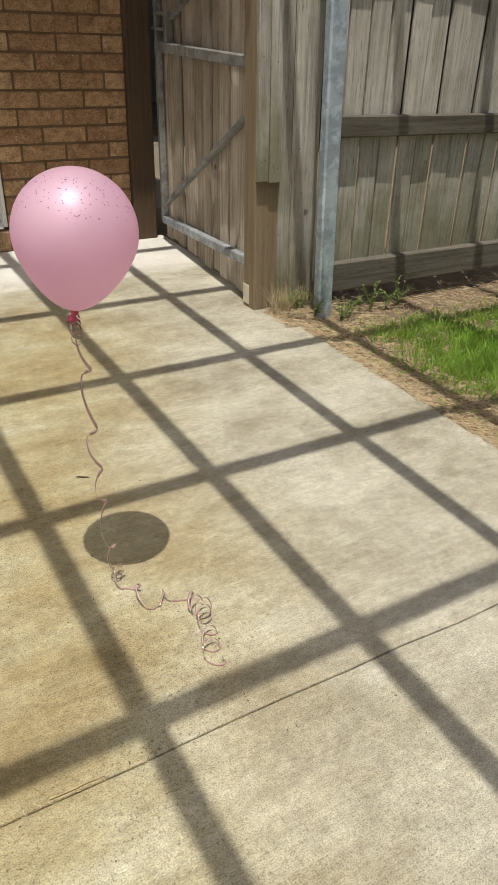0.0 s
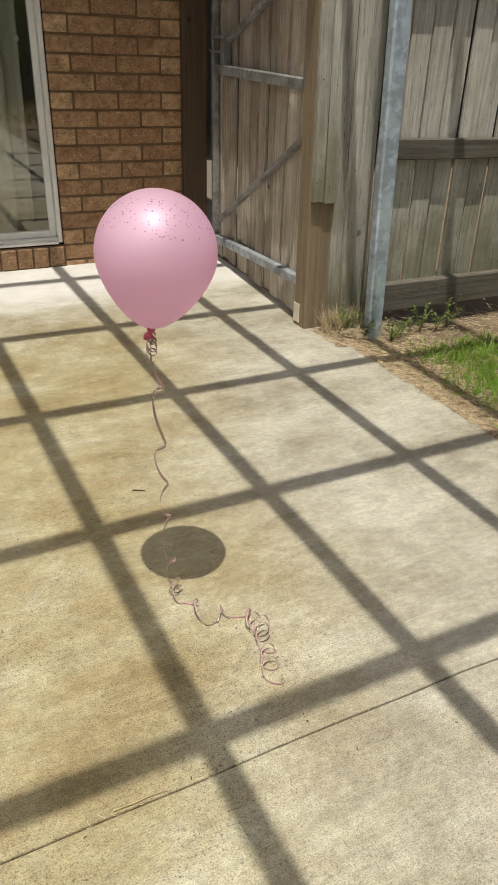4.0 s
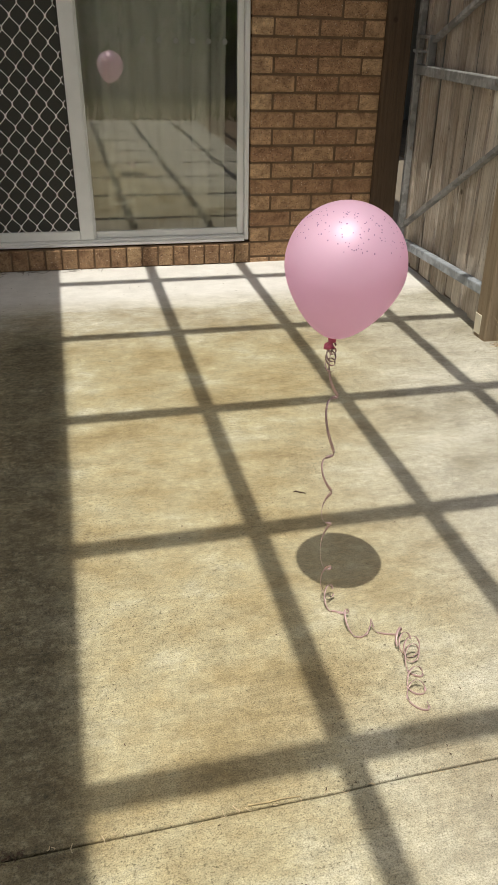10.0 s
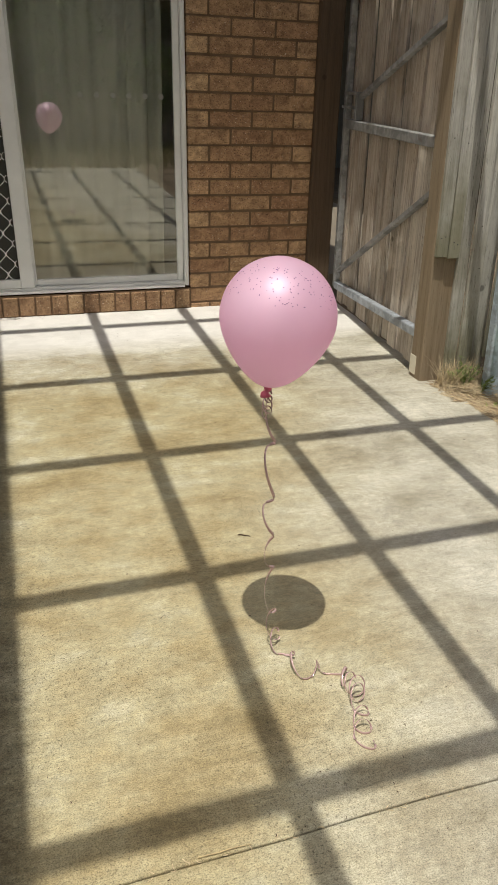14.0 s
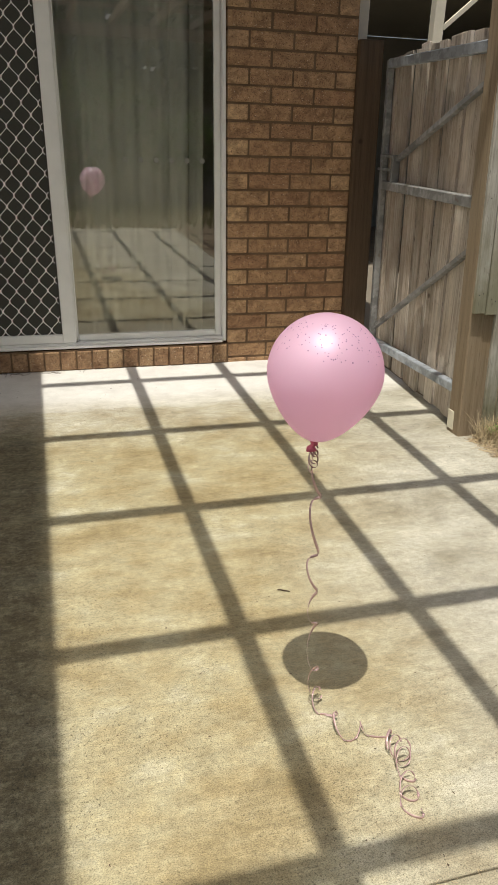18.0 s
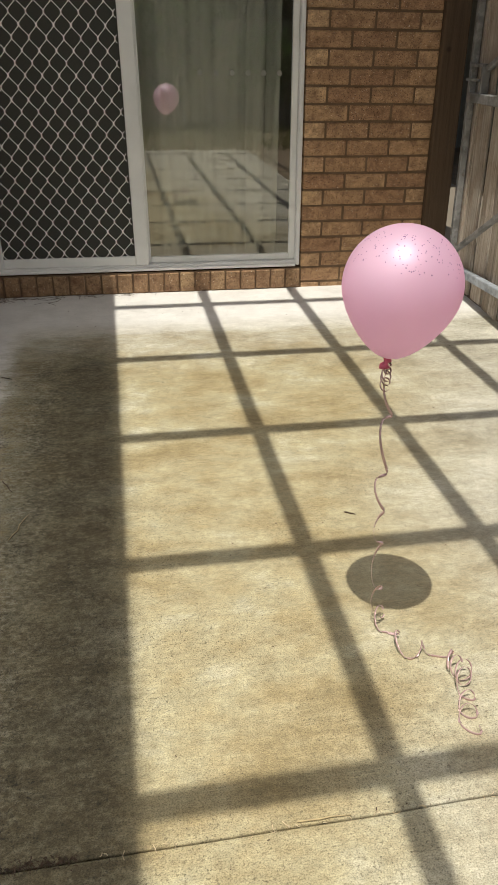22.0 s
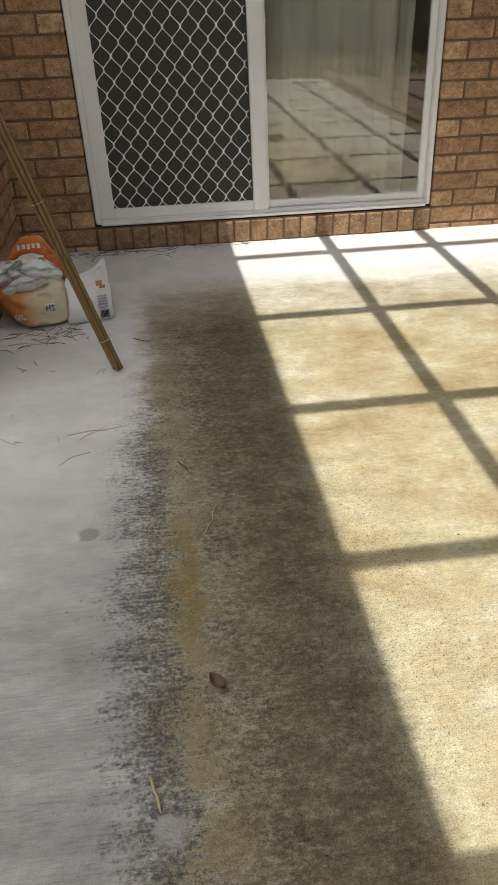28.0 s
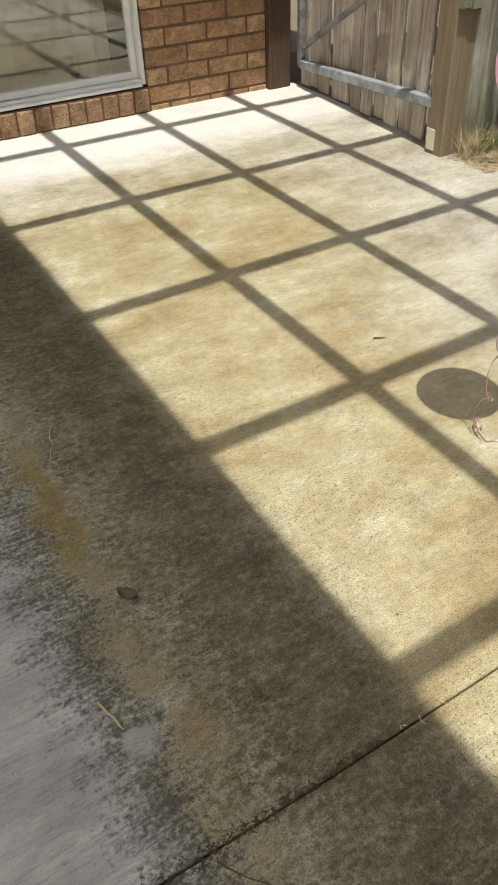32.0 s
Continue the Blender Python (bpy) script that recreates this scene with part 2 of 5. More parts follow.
def make_brick():
    n = Nodes("mottled_clay_brick")
    p = n.coords((1, 1, 1), "World")
    info = n.add("ShaderNodeObjectInfo")
    rnd = info.outputs["Random"]
    base = n.ramp(rnd, (0.0, (0.42, 0.250, 0.138)), (0.4, (0.47, 0.290, 0.158)), (0.8, (0.53, 0.340, 0.186)), (1.0, (0.43, 0.250, 0.138)))
    base = n.mix(1.0, base, info.outputs["Color"], "MULTIPLY")
    blot = n.noise(n.coords((1, 1, 1.2), "World"), 13, 6, 0.68, 0.6)
    col = n.mix(n.ramp(blot, (0.40, 0.0), (0.72, 0.80)), base, (0.150, 0.078, 0.045))
    sand = n.noise(p, 150, 3, 0.6)
    col = n.mix(n.ramp(sand, (0.56, 0.0), (0.66, 0.75)), col, (0.06, 0.032, 0.02))
    burn = n.noise(n.coords((1, 1, 1.5), "World", loc=(6, 2, 1)), 34, 5, 0.7)
    col = n.mix(n.ramp(burn, (0.50, 0.0), (0.74, 0.6)), col, (0.115, 0.058, 0.034))
    chip = n.noise(n.coords((1, 1, 1.3), "World", loc=(3, 1, 7)), 120, 2, 0.5)
    col = n.mix(n.ramp(chip, (0.685, 0.0), (0.705, 0.9)), col, (0.78, 0.66, 0.50))
    tone = n.ramp(n.noise(p, 45, 6, 0.75), (0.3, 0.7), (0.7, 1.25))
    col = n.mix(0.8, col, n.mix(1.0, col, tone, "MULTIPLY"))
    h = n.math("ADD", n.noise(p, 60, 4, 0.6), n.math("MULTIPLY", sand, 0.4))
    return n.done(col, 0.86, n.bump(h, 0.5, 0.004), spec=0.25)


def make_mortar():
    n = Nodes("raked_mortar")
    p = n.coords(kind="World")
    g = n.noise(p, 90, 4, 0.7)
    col = n.ramp(n.noise(p, 8, 4), (0.3, (0.13, 0.085, 0.052)), (0.7, (0.20, 0.135, 0.085)))
    return n.done(col, 0.95, n.bump(g, 0.6, 0.004), spec=0.1)


def make_wood(name, dark, light, grey, amount, axis="z", worn=0.5, green=0.0, mean=0.955, vary=0.75):
    """Sawn timber: grain along one axis, weathered to grey by amount."""
    n = Nodes(name)
    k = {"z": (15, 15, 0.6), "x": (0.6, 15, 15), "y": (15, 0.6, 15)}[axis]
    rnd = n.add("ShaderNodeObjectInfo").outputs["Random"]
    src = n.add("ShaderNodeTexCoord").outputs["Object"]
    off = n.add("ShaderNodeCombineXYZ", X=n.math("MULTIPLY", rnd, 31.0), Y=n.math("MULTIPLY", rnd, 17.0), Z=n.math("MULTIPLY", rnd, 7.0))
    add = n.add("ShaderNodeVectorMath")
    n.put(add.inputs[0], src)
    n.put(add.inputs[1], off.outputs[0])
    m = n.add("ShaderNodeMapping", Vector=add.outputs[0])
    m.inputs["Scale"].default_value = k
    grain = n.noise(m.outputs[0], 4.2, 6, 0.65, 0.15)
    fibre = n.noise(m.outputs[0], 26.0, 3, 0.6)
    blot = n.noise(add.outputs[0], 4.0, 4, 0.6)
    raw = n.mix(grain, dark, light)
    old = n.ramp(grain, (0.32, tuple(c * 0.48 for c in grey)), (0.50, tuple(c * 0.86 for c in grey)), (0.70, tuple(c * 1.10 for c in grey)))
    fac = n.math("MULTIPLY", n.ramp(blot, (0.25, 0.25), (0.7, 1.0)), amount)
    col = n.mix(fac, raw, old)
    lift = n.math("ADD", n.math("MULTIPLY", rnd, vary), mean - vary / 2)
    tint = n.add("ShaderNodeCombineColor", Red=lift, Green=lift, Blue=lift)
    col = n.mix(1.0, col, tint.outputs[0], "MULTIPLY")
    if green:
        z = n.add("ShaderNodeSeparateXYZ", Vector=src).outputs[2]
        fac = n.math("MULTIPLY", n.span(n.math("ADD", z, n.math("MULTIPLY", blot, 0.8)), 1.1, 0.35), green)
        col = n.mix(fac, col, (0.135, 0.130, 0.055))
    crack = n.ramp(fibre, (0.30, 1.0), (0.40, 0.0))
    col = n.mix(n.math("MULTIPLY", crack, worn), col, tuple(c * 0.3 for c in dark))
    # a few knots
    vor = n.add("ShaderNodeTexVoronoi", Vector=add.outputs[0], Scale=3.3)
    knot = n.ramp(vor.outputs["Distance"], (0.035, 1.0), (0.06, 0.0))
    col = n.mix(n.math("MULTIPLY", knot, 0.7), col, tuple(c * 0.35 for c in dark))
    h = n.math("ADD", grain, n.math("MULTIPLY", fibre, 0.5))
    return n.done(col, 0.85, n.bump(h, 0.45, 0.004), spec=0.2)


def make_metal(name, col, rough, spangle=0.0, rust=0.0):
    n = Nodes(name)
    p = n.coords(kind="World")
    vor = n.add("ShaderNodeTexVoronoi", Vector=p, Scale=38.0)
    a = n.mix(spangle, col, n.ramp(n.add("ShaderNodeSeparateColor", Color=vor.outputs["Color"]).outputs[0], (0.0, tuple(c * 0.55 for c in col)), (1.0, tuple(min(1, c * 1.35) for c in col))))
    g = n.noise(p, 9, 5, 0.65)
    a = n.mix(n.ramp(g, (0.47, 0.0), (0.56, 0.65)), a, tuple(c * 0.55 for c in col))
    if rust:
        a = n.mix(n.math("MULTIPLY", n.ramp(n.noise(p, 26, 4), (0.62, 0.0), (0.72, 1.0)), rust), a, (0.16, 0.075, 0.03))
    return n.done(a, n.ramp(g, (0.3, rough), (0.7, min(1, rough + 0.25))), n.bump(n.noise(p, 40, 3), 0.08, 0.002), metal=0.5)


def make_plain(name, col, rough=0.5, vary=0.12, scale=12.0, metal=0.0, spec=0.5, bump=0.05):
    n = Nodes(name)
    p = n.coords(kind="World")
    g = n.noise(p, scale, 5, 0.6)
    c = n.ramp(g, (0.3, tuple(v * (1 - vary) for v in col)), (0.7, tuple(min(1.0, v * (1 + vary)) for v in col)))
    return n.done(c, n.ramp(g, (0.3, max(0.03, rough - 0.08)), (0.7, min(1, rough + 0.08))), n.bump(n.noise(p, scale * 9, 3), bump, 0.003), metal=metal, spec=spec)


def make_glass(name):
    n = Nodes(name)
    t = n.tree
    t.nodes.remove(n.bsdf)
    clear = n.add("ShaderNodeBsdfTransparent", Color=(0.92, 0.94, 0.94))
    gloss = n.add("ShaderNodeBsdfGlossy", Color=(1, 1, 1), Roughness=0.0)
    lw = n.add("ShaderNodeLayerWeight", Blend=0.5)
    fac = n.math("ADD", 0.215, n.math("MULTIPLY", n.math("POWER", lw.outputs["Facing"], 4.0), 0.75), True)
    m = n.add("ShaderNodeMixShader", Fac=fac)
    t.links.new(clear.outputs[0], m.inputs[1])
    t.links.new(gloss.outputs[0], m.inputs[2])
    t.links.new(m.outputs[0], n.out.inputs[0])
    return n.mat


def make_thin(name, col, through_col, amount, rough=0.4, spec=0.5, vary=0.1, scale=6.0):
    """A thin sheet that lets some light through: rubber skin, sheeting, leaves."""
    n = Nodes(name)
    p = n.coords(kind="World")
    g = n.noise(p, scale, 4)
    c = n.ramp(g, (0.3, tuple(v * (1 - vary) for v in col)), (0.7, tuple(min(1, v * (1 + vary)) for v in col)))
    n.done(c, rough, spec=spec)
    tr = n.add("ShaderNodeBsdfTranslucent", Color=through_col)
    m = n.add("ShaderNodeMixShader", Fac=amount)
    n.tree.links.new(n.bsdf.outputs[0], m.inputs[1])
    n.tree.links.new(tr.outputs[0], m.inputs[2])
    n.tree.links.new(m.outputs[0], n.out.inputs[0])
    return n.mat


M_CONCRETE = make_concrete()
M_BRICK = make_brick()
M_MORTAR = make_mortar()
M_PALING = make_wood("silvered_paling", (0.15, 0.135, 0.105), (0.42, 0.39, 0.325), (0.63, 0.62, 0.575), 0.9, "z", 0.75, green=0.65, mean=1.08, vary=0.36)
M_GATEWOOD = make_wood("gate_paling_timber", (0.12, 0.084, 0.055), (0.34, 0.255, 0.18), (0.53, 0.49, 0.43), 0.8, "z", 0.85, mean=1.18, vary=0.5)
M_RAIL = make_wood("grey_rail_timber", (0.06, 0.052, 0.04), (0.125, 0.108, 0.085), (0.15, 0.14, 0.12), 0.9, "x", 0.7)
M_STUMP = make_wood("tan_post_timber", (0.30, 0.215, 0.13), (0.54, 0.41, 0.27), (0.50, 0.43, 0.33), 0.4, "z", 0.5)
M_DARKPOST = make_wood("brown_stained_timber", (0.115, 0.072, 0.044), (0.21, 0.135, 0.08), (0.20, 0.155, 0.11), 0.4, "z", 0.4)
M_PERGOLA = make_wood("pergola_timber", (0.16, 0.10, 0.06), (0.30, 0.20, 0.12), (0.3, 0.27, 0.23), 0.6, "y", 0.4)
M_GALV = make_metal("galvanised_steel", (0.58, 0.69, 0.83), 0.40, 0.35)
M_GALVDULL = make_metal("dull_galvanised_steel", (0.33, 0.33, 0.325), 0.55, 0.3, 0.4)
M_GALVMID = make_metal("weathered_galvanised_steel", (0.43, 0.47, 0.52), 0.5, 0.35, 0.2)
M_FRAME = make_plain("powder_coated_aluminium", (0.80, 0.80, 0.775), 0.42, 0.06, 5)
M_GRILLE = make_plain("white_grille_metal", (0.88, 0.87, 0.83), 0.45, 0.1, 20)
M_FLYMESH = make_plain("dark_fly_mesh", (0.046, 0.046, 0.038), 0.8, 0.2, 400)
M_BLACK = make_plain("black_plastic", (0.02, 0.02, 0.02), 0.35, 0.2)
M_GLASS = make_glass("window_glass")
M_CLEAR = bpy.data.materials.new("clear_glass_back")
M_CLEAR.use_nodes = True
tn = M_CLEAR.node_tree
tn.nodes.remove(tn.nodes["Principled BSDF"])
tb = tn.nodes.new("ShaderNodeBsdfTransparent")
tb.inputs[0].default_value = (0.95, 0.97, 0.95, 1)
tn.links.new(tb.outputs[0], tn.nodes["Material Output"].inputs[0])
M_CREAM = make_plain("cream_paint", (0.72, 0.67, 0.54), 0.5, 0.08)
M_DARKROOF = make_plain("dark_sheeting", (0.05, 0.05, 0.048), 0.7, 0.2, 3)
M_ROOF = make_thin("opal_roof_sheet", (0.82, 0.81, 0.77), (0.96, 0.95, 0.91), 0.92, 0.4)
M_PLASTER = make_plain("interior_plaster", (0.50, 0.46, 0.38), 0.9, 0.05, 3)
M_CURTAIN = make_thin("pale_curtain_cloth", (0.65, 0.615, 0.53), (0.50, 0.47, 0.39), 0.2, 0.9, 0.1, 0.16, 2.5)
M_FLOORIN = make_plain("interior_floor", (0.22, 0.19, 0.15), 0.5, 0.15, 5)
M_SOIL = make_plain("dry_soil", (0.185, 0.138, 0.088), 0.95, 0.35, 9, bump=0.6)
M_EAVE = make_plain("eave_board", (0.62, 0.60, 0.55), 0.6, 0.05)


# ---------- mesh tools ----------
def bm_box(bm, lo, hi, bevel=0.0, seg=1):
    made = bmesh.ops.create_cube(bm, size=1)["verts"]
    c = [(a + b) / 2 for a, b in zip(lo, hi)]
    s = [abs(b - a) for a, b in zip(lo, hi)]
    for v in made:
        v.co = Vector((c[0] + v.co.x * s[0], c[1] + v.co.y * s[1], c[2] + v.co.z * s[2]))
    if bevel:
        edges = {e for v in made for e in v.link_edges}
        bmesh.ops.bevel(bm, geom=list(edges), offset=bevel, segments=seg, affect="EDGES", profile=0.6)
    return bm


def box(lo, hi, bevel=0.0, seg=1):
    return bm_box(bmesh.new(), lo, hi, bevel, seg)


def mesh_of(name, bm, material, smooth=False):
    me = bpy.data.meshes.new(name)
    bm.normal_update()
    bm.to_mesh(me)
    bm.free()
    for m in material if isinstance(material, (list, tuple)) else [material]:
        me.materials.append(m)
    if smooth:
        me.polygons.foreach_set("use_smooth", [True] * len(me.polygons))
    return me


def part(name, bm, material, parent=None, label="", smooth=False):
    """ONE mesh object from a bmesh, under a thing or a part."""
    ob = new(name, mesh_of(name, bm, material, smooth))
    if parent is not None:
        ob.parent = parent
    if label:
        ob["label"] = label
    return ob


def link_mesh(name, me, m, parent=None):
    ob = new(name, me)
    ob.matrix_basis = m
    if parent is not None:
        ob.parent = parent
    return ob


def thing(name, label, category, at=(0, 0, 0), group="", kind=""):
    e = new(name)
    e.location = at
    e.empty_display_size = 0.1
    return tagged(e, label, category, group, kind)


def beam(a, b, w, d, bevel=0.0, up=(0, 0, 1)):
    """A straight bar from a to b, w wide across, d deep along up."""
    a, b = Vector(a), Vector(b)
    ax = (b - a).normalized()
    side = ax.cross(Vector(up)).normalized()
    upv = side.cross(ax)
    bm = box((-w / 2, -d / 2, 0), (w / 2, d / 2, (b - a).length), bevel)
    m = Matrix((side, upv, ax)).transposed().to_4x4()
    if m.determinant() < 0:
        m = Matrix((-side, upv, ax)).transposed().to_4x4()
    bmesh.ops.transform(bm, matrix=Matrix.Translation(a) @ m, verts=bm.verts)
    return bm


def tube(points, radius, sides=8, closed=False):
    """A round bar along points; radius may be a list."""
    bm = bmesh.new()
    pts = [Vector(p) for p in points]
    rings = []
    for i, p in enumerate(pts):
        ax = (pts[min(i + 1, len(pts) - 1)] - pts[max(i - 1, 0)]).normalized()
        side = ax.cross(Vector((0, 0, 1)) if abs(ax.z) < 0.9 else Vector((1, 0, 0))).normalized()
        up = ax.cross(side)
        r = radius[i] if isinstance(radius, (list, tuple)) else radius
        rings.append([bm.verts.new(p + (side * math.cos(k * math.tau / sides) + up * math.sin(k * math.tau / sides)) * r) for k in range(sides)])
    for r0, r1 in zip(rings, rings[1:]):
        for k in range(sides):
            bm.faces.new((r0[k], r0[(k + 1) % sides], r1[(k + 1) % sides], r1[k]))
    bm.faces.new(rings[0][::-1])
    bm.faces.new(rings[-1])
    bmesh.ops.recalc_face_normals(bm, faces=bm.faces)
    return bm


def soup(name, verts, faces, material, parent=None, smooth=False):
    me = bpy.data.meshes.new(name)
    me.from_pydata(verts, [], faces)
    me.materials.append(material)
    if smooth:
        me.polygons.foreach_set("use_smooth", [True] * len(me.polygons))
    ob = new(name, me)
    ob.parent = parent
    return ob

# ---------- ground ----------
def jy(x):
    """Line of the joint between the two slabs."""
    return -3.290 - 0.006 * x


def slab(name, outline, top=0.0, depth=0.12):
    bm = bmesh.new()
    vs = [bm.verts.new((x, y, top)) for x, y in outline]
    f = bm.faces.new(vs)
    bmesh.ops.recalc_face_normals(bm, faces=[f])
    if f.normal.z < 0:
        f.normal_flip()
    bmesh.ops.extrude_face_region(bm, geom=[f])
    for v in vs:
        v.co.z -= depth
    bmesh.ops.recalc_face_normals(bm, faces=bm.faces)
    rim = [e for e in bm.edges if all(abs(v.co.z - top) < 1e-5 for v in e.verts)]
    bmesh.ops.bevel(bm, geom=rim, offset=0.0035, segments=2, affect="EDGES", profile=0.5)
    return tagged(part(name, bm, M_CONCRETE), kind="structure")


rng = random.Random(5)
edge = [(1.733 + 0.040 * max(0.0, 1.2 - 0.1 * i) + rng.uniform(-0.012, 0.012), -0.05 - 0.1 * i) for i in range(32)]
far_edge = [p for p in edge if p[1] > jy(1.7) + 0.01]
gap = 0.0015
joint_pts = [(1.68 - 0.16 * i, jy(1.68 - 0.16 * i) + rng.uniform(-0.004, 0.004)) for i in range(30)]
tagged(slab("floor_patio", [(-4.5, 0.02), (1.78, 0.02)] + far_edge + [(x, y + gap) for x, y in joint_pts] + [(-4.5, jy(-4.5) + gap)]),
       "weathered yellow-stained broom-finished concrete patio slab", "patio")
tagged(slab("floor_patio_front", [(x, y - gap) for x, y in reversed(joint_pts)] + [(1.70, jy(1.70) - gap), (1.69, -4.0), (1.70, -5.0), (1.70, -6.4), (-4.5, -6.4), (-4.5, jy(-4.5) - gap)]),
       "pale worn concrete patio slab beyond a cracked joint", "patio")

# soil sheet to the horizon, a little lower than the slab
bm = bmesh.new()
bmesh.ops.create_grid(bm, x_segments=2, y_segments=2, size=150)
for v in bm.verts:
    v.co.z = -0.03
tagged(part("ground", bm, M_SOIL), "dry brown soil of the yard", "ground", kind="structure")

# ---------- house wall ----------
C0, CH = 0.029, 0.086           # first bed joint, height of a course
BL, BH, BD = 0.230, 0.076, 0.11  # brick


def brick_mesh(name, l, h=BH, d=BD):
    return mesh_of(name, box((0, 0, 0), (l, d, h), 0.004), M_BRICK)


ME_FULL, ME_HALF = brick_mesh("brick", BL), brick_mesh("brick", 0.110)
ME_CLOSE = brick_mesh("brick", 0.080)
ME_EDGE = mesh_of("brick", box((0, 0, 0), (0.079, 0.20, 0.106), 0.005), M_BRICK)
DOOR_L, DOOR_R, SILL, HEAD = -0.872, 0.876, 0.127, 2.25
WALL_END, LEFT_X, TOP = 1.592, -1.357, 2.50


def wall_box(name, lo, hi, label, mat=M_MORTAR):
    return tagged(part(name, box(lo, hi), mat), label, "wall", kind="structure")


wall_right = wall_box("wall_house_right", (DOOR_R + 0.004, 0.0035, -0.1), (WALL_END - 0.004, 0.12, TOP), "brown mottled brick house wall beside the sliding door")
wall_left = wall_box("wall_house_left", (LEFT_X - 0.12, 0.0035, -0.1), (DOOR_L - 0.004, 0.12, TOP), "brown mottled brick house wall beside the screen door")
wall_over = wall_box("wall_house_over_door", (DOOR_L - 0.002, 0.009, HEAD + 0.045), (DOOR_R + 0.002, 0.118, TOP), "brick wall over the sliding door")
wall_sill = wall_box("wall_sill", (DOOR_L - 0.002, -0.006, -0.1), (DOOR_R + 0.002, 0.118, SILL - 0.012), "brick-on-edge sill under the sliding door")
wall_return = wall_box("wall_return", (LEFT_X - 0.115, -1.60, -0.1), (LEFT_X - 0.007, 0.005, TOP), "brown brick return wall of the house")


def lay(parent, x0, x1, z_top, start_half, place, only=None):
    """Stretcher bond between x0 and x1; place(x, z) gives a brick's pose."""
    k = -1
    while C0 + k * CH + BH < z_top:
        z = C0 + k * CH + 0.005
        x = x0
        odd = (k % 2 == 1) == start_half
        first = True
        while x < x1 - 0.05:
            room = x1 - x
            if first and odd:
                me, step = ME_HALF, 0.120
            elif room < 0.15:
                me, step = (ME_HALF, 0.12) if room >= 0.108 else (ME_CLOSE, 0.09)
            elif room < 0.228:
                me, step = ME_HALF, 0.12
            else:
                me, step = ME_FULL, 0.240
            if me is ME_CLOSE and room < 0.08:
                break
            first = False
            ob = link_mesh("brick", me, place(x, z), parent)
            if me is not ME_FULL:
                ob.color = (1.32, 1.42, 1.46, 1)
            x += step
        k += 1


def jitter(r):
    return r.uniform(-0.0015, 0.0015)


rb = random.Random(11)
lay(wall_right, DOOR_R + 0.002, WALL_END, TOP, True, lambda x, z: pose(x, jitter(rb), z + jitter(rb), 0, 0, 0))
# mirrored, so that the half bricks stand against the door
lay(wall_left, 0.0, DOOR_L - LEFT_X - 0.004, TOP, True, lambda x, z: pose(DOOR_L - 0.004 - x, 0.11 + jitter(rb), z + jitter(rb), 0, 0, 180))
lay(wall_return, 0.012, 1.58, 1.0, False, lambda x, z: pose(LEFT_X + jitter(rb), -x, z + jitter(rb), 0, 0, -90) @ Matrix.Translation((0, -0.0, 0)))
lay(wall_over, DOOR_L, DOOR_R, TOP - HEAD - 0.1, True, lambda x, z: pose(x, jitter(rb), z + HEAD + 0.05))
x = DOOR_L + 0.004
while x < DOOR_R - 0.05:
    ob = link_mesh("brick", ME_EDGE, pose(x, -0.016 + jitter(rb) * 2, 0.004 + jitter(rb), 1.5, 0, rb.uniform(-0.6, 0.6)), wall_sill)
    ob.color = (0.80, 0.84, 0.88, 1)
    x += 0.0872

# ---------- house shell: room behind the glass, eave ----------
for nm, lo, hi, mat, lab in (
        ("floor_room", (-3.2, 0.121, -0.05), (3.0, 4.2, 0.13), M_FLOORIN, "dim brown floor of the room indoors"),
        ("wall_room_back", (-3.2, 4.2, 0.0), (3.0, 4.3, 2.5), M_PLASTER, "beige plastered wall indoors"),
        ("wall_room_left", (-3.3, 0.0, 0.0), (-3.2, 4.3, 2.5), M_PLASTER, "beige plastered side wall indoors"),
        ("wall_room_right", (1.48, 0.121, 0.0), (1.58, 4.2, 2.5), M_PLASTER, "beige plastered side wall indoors"),
        ("ceiling_room", (-3.3, 0.0, 2.501), (1.64, 4.3, 2.56), M_EAVE, "pale ceiling of the room indoors")):
    tagged(part(nm, box(lo, hi), mat), lab, nm.split("_")[0], kind="structure")
eave = tagged(part("ceiling_eave", box((-4.4, -0.46, 2.50), (1.70, 0.0, 2.53)), M_EAVE), "pale eave lining over the door", "eave", kind="structure")
gutter = thing("gutter", "pale metal eave gutter along the roof edge", "gutter", (0, -0.48, 2.5))
part("channel", box((-4.4, -0.03, 0.0), (1.70, 0.02, 0.10), 0.01), M_EAVE, gutter)
roof = tagged(part("roof_house", beam((-1.35, -0.46, 2.66), (-1.35, 4.6, 4.0), 6.2, 0.06), M_DARKROOF), "dark house roof sloping up from the eave", "roof", kind="structure")


# ---------- sliding door and screen door ----------
def rect_frame(name, x0, x1, z0, z1, y0, y1, ws, parent, mat=M_FRAME, label="", bevel=0.004):
    """Four mitre-like bars round an opening; ws = widths left, right, bottom, top."""
    l, r, b, t = ws
    for nm, lo, hi in (("stile", (x0, y0, z0), (x0 + l, y1, z1)), ("stile", (x1 - r, y0, z0), (x1, y1, z1)),
                       ("rail", (x0 + l, y0 + 0.001, z0), (x1 - r, y1 - 0.001, z0 + b)), ("rail", (x0 + l, y0 + 0.001, z1 - t), (x1 - r, y1 - 0.001, z1))):
        part(nm, box(lo, hi, bevel), mat, parent, label)


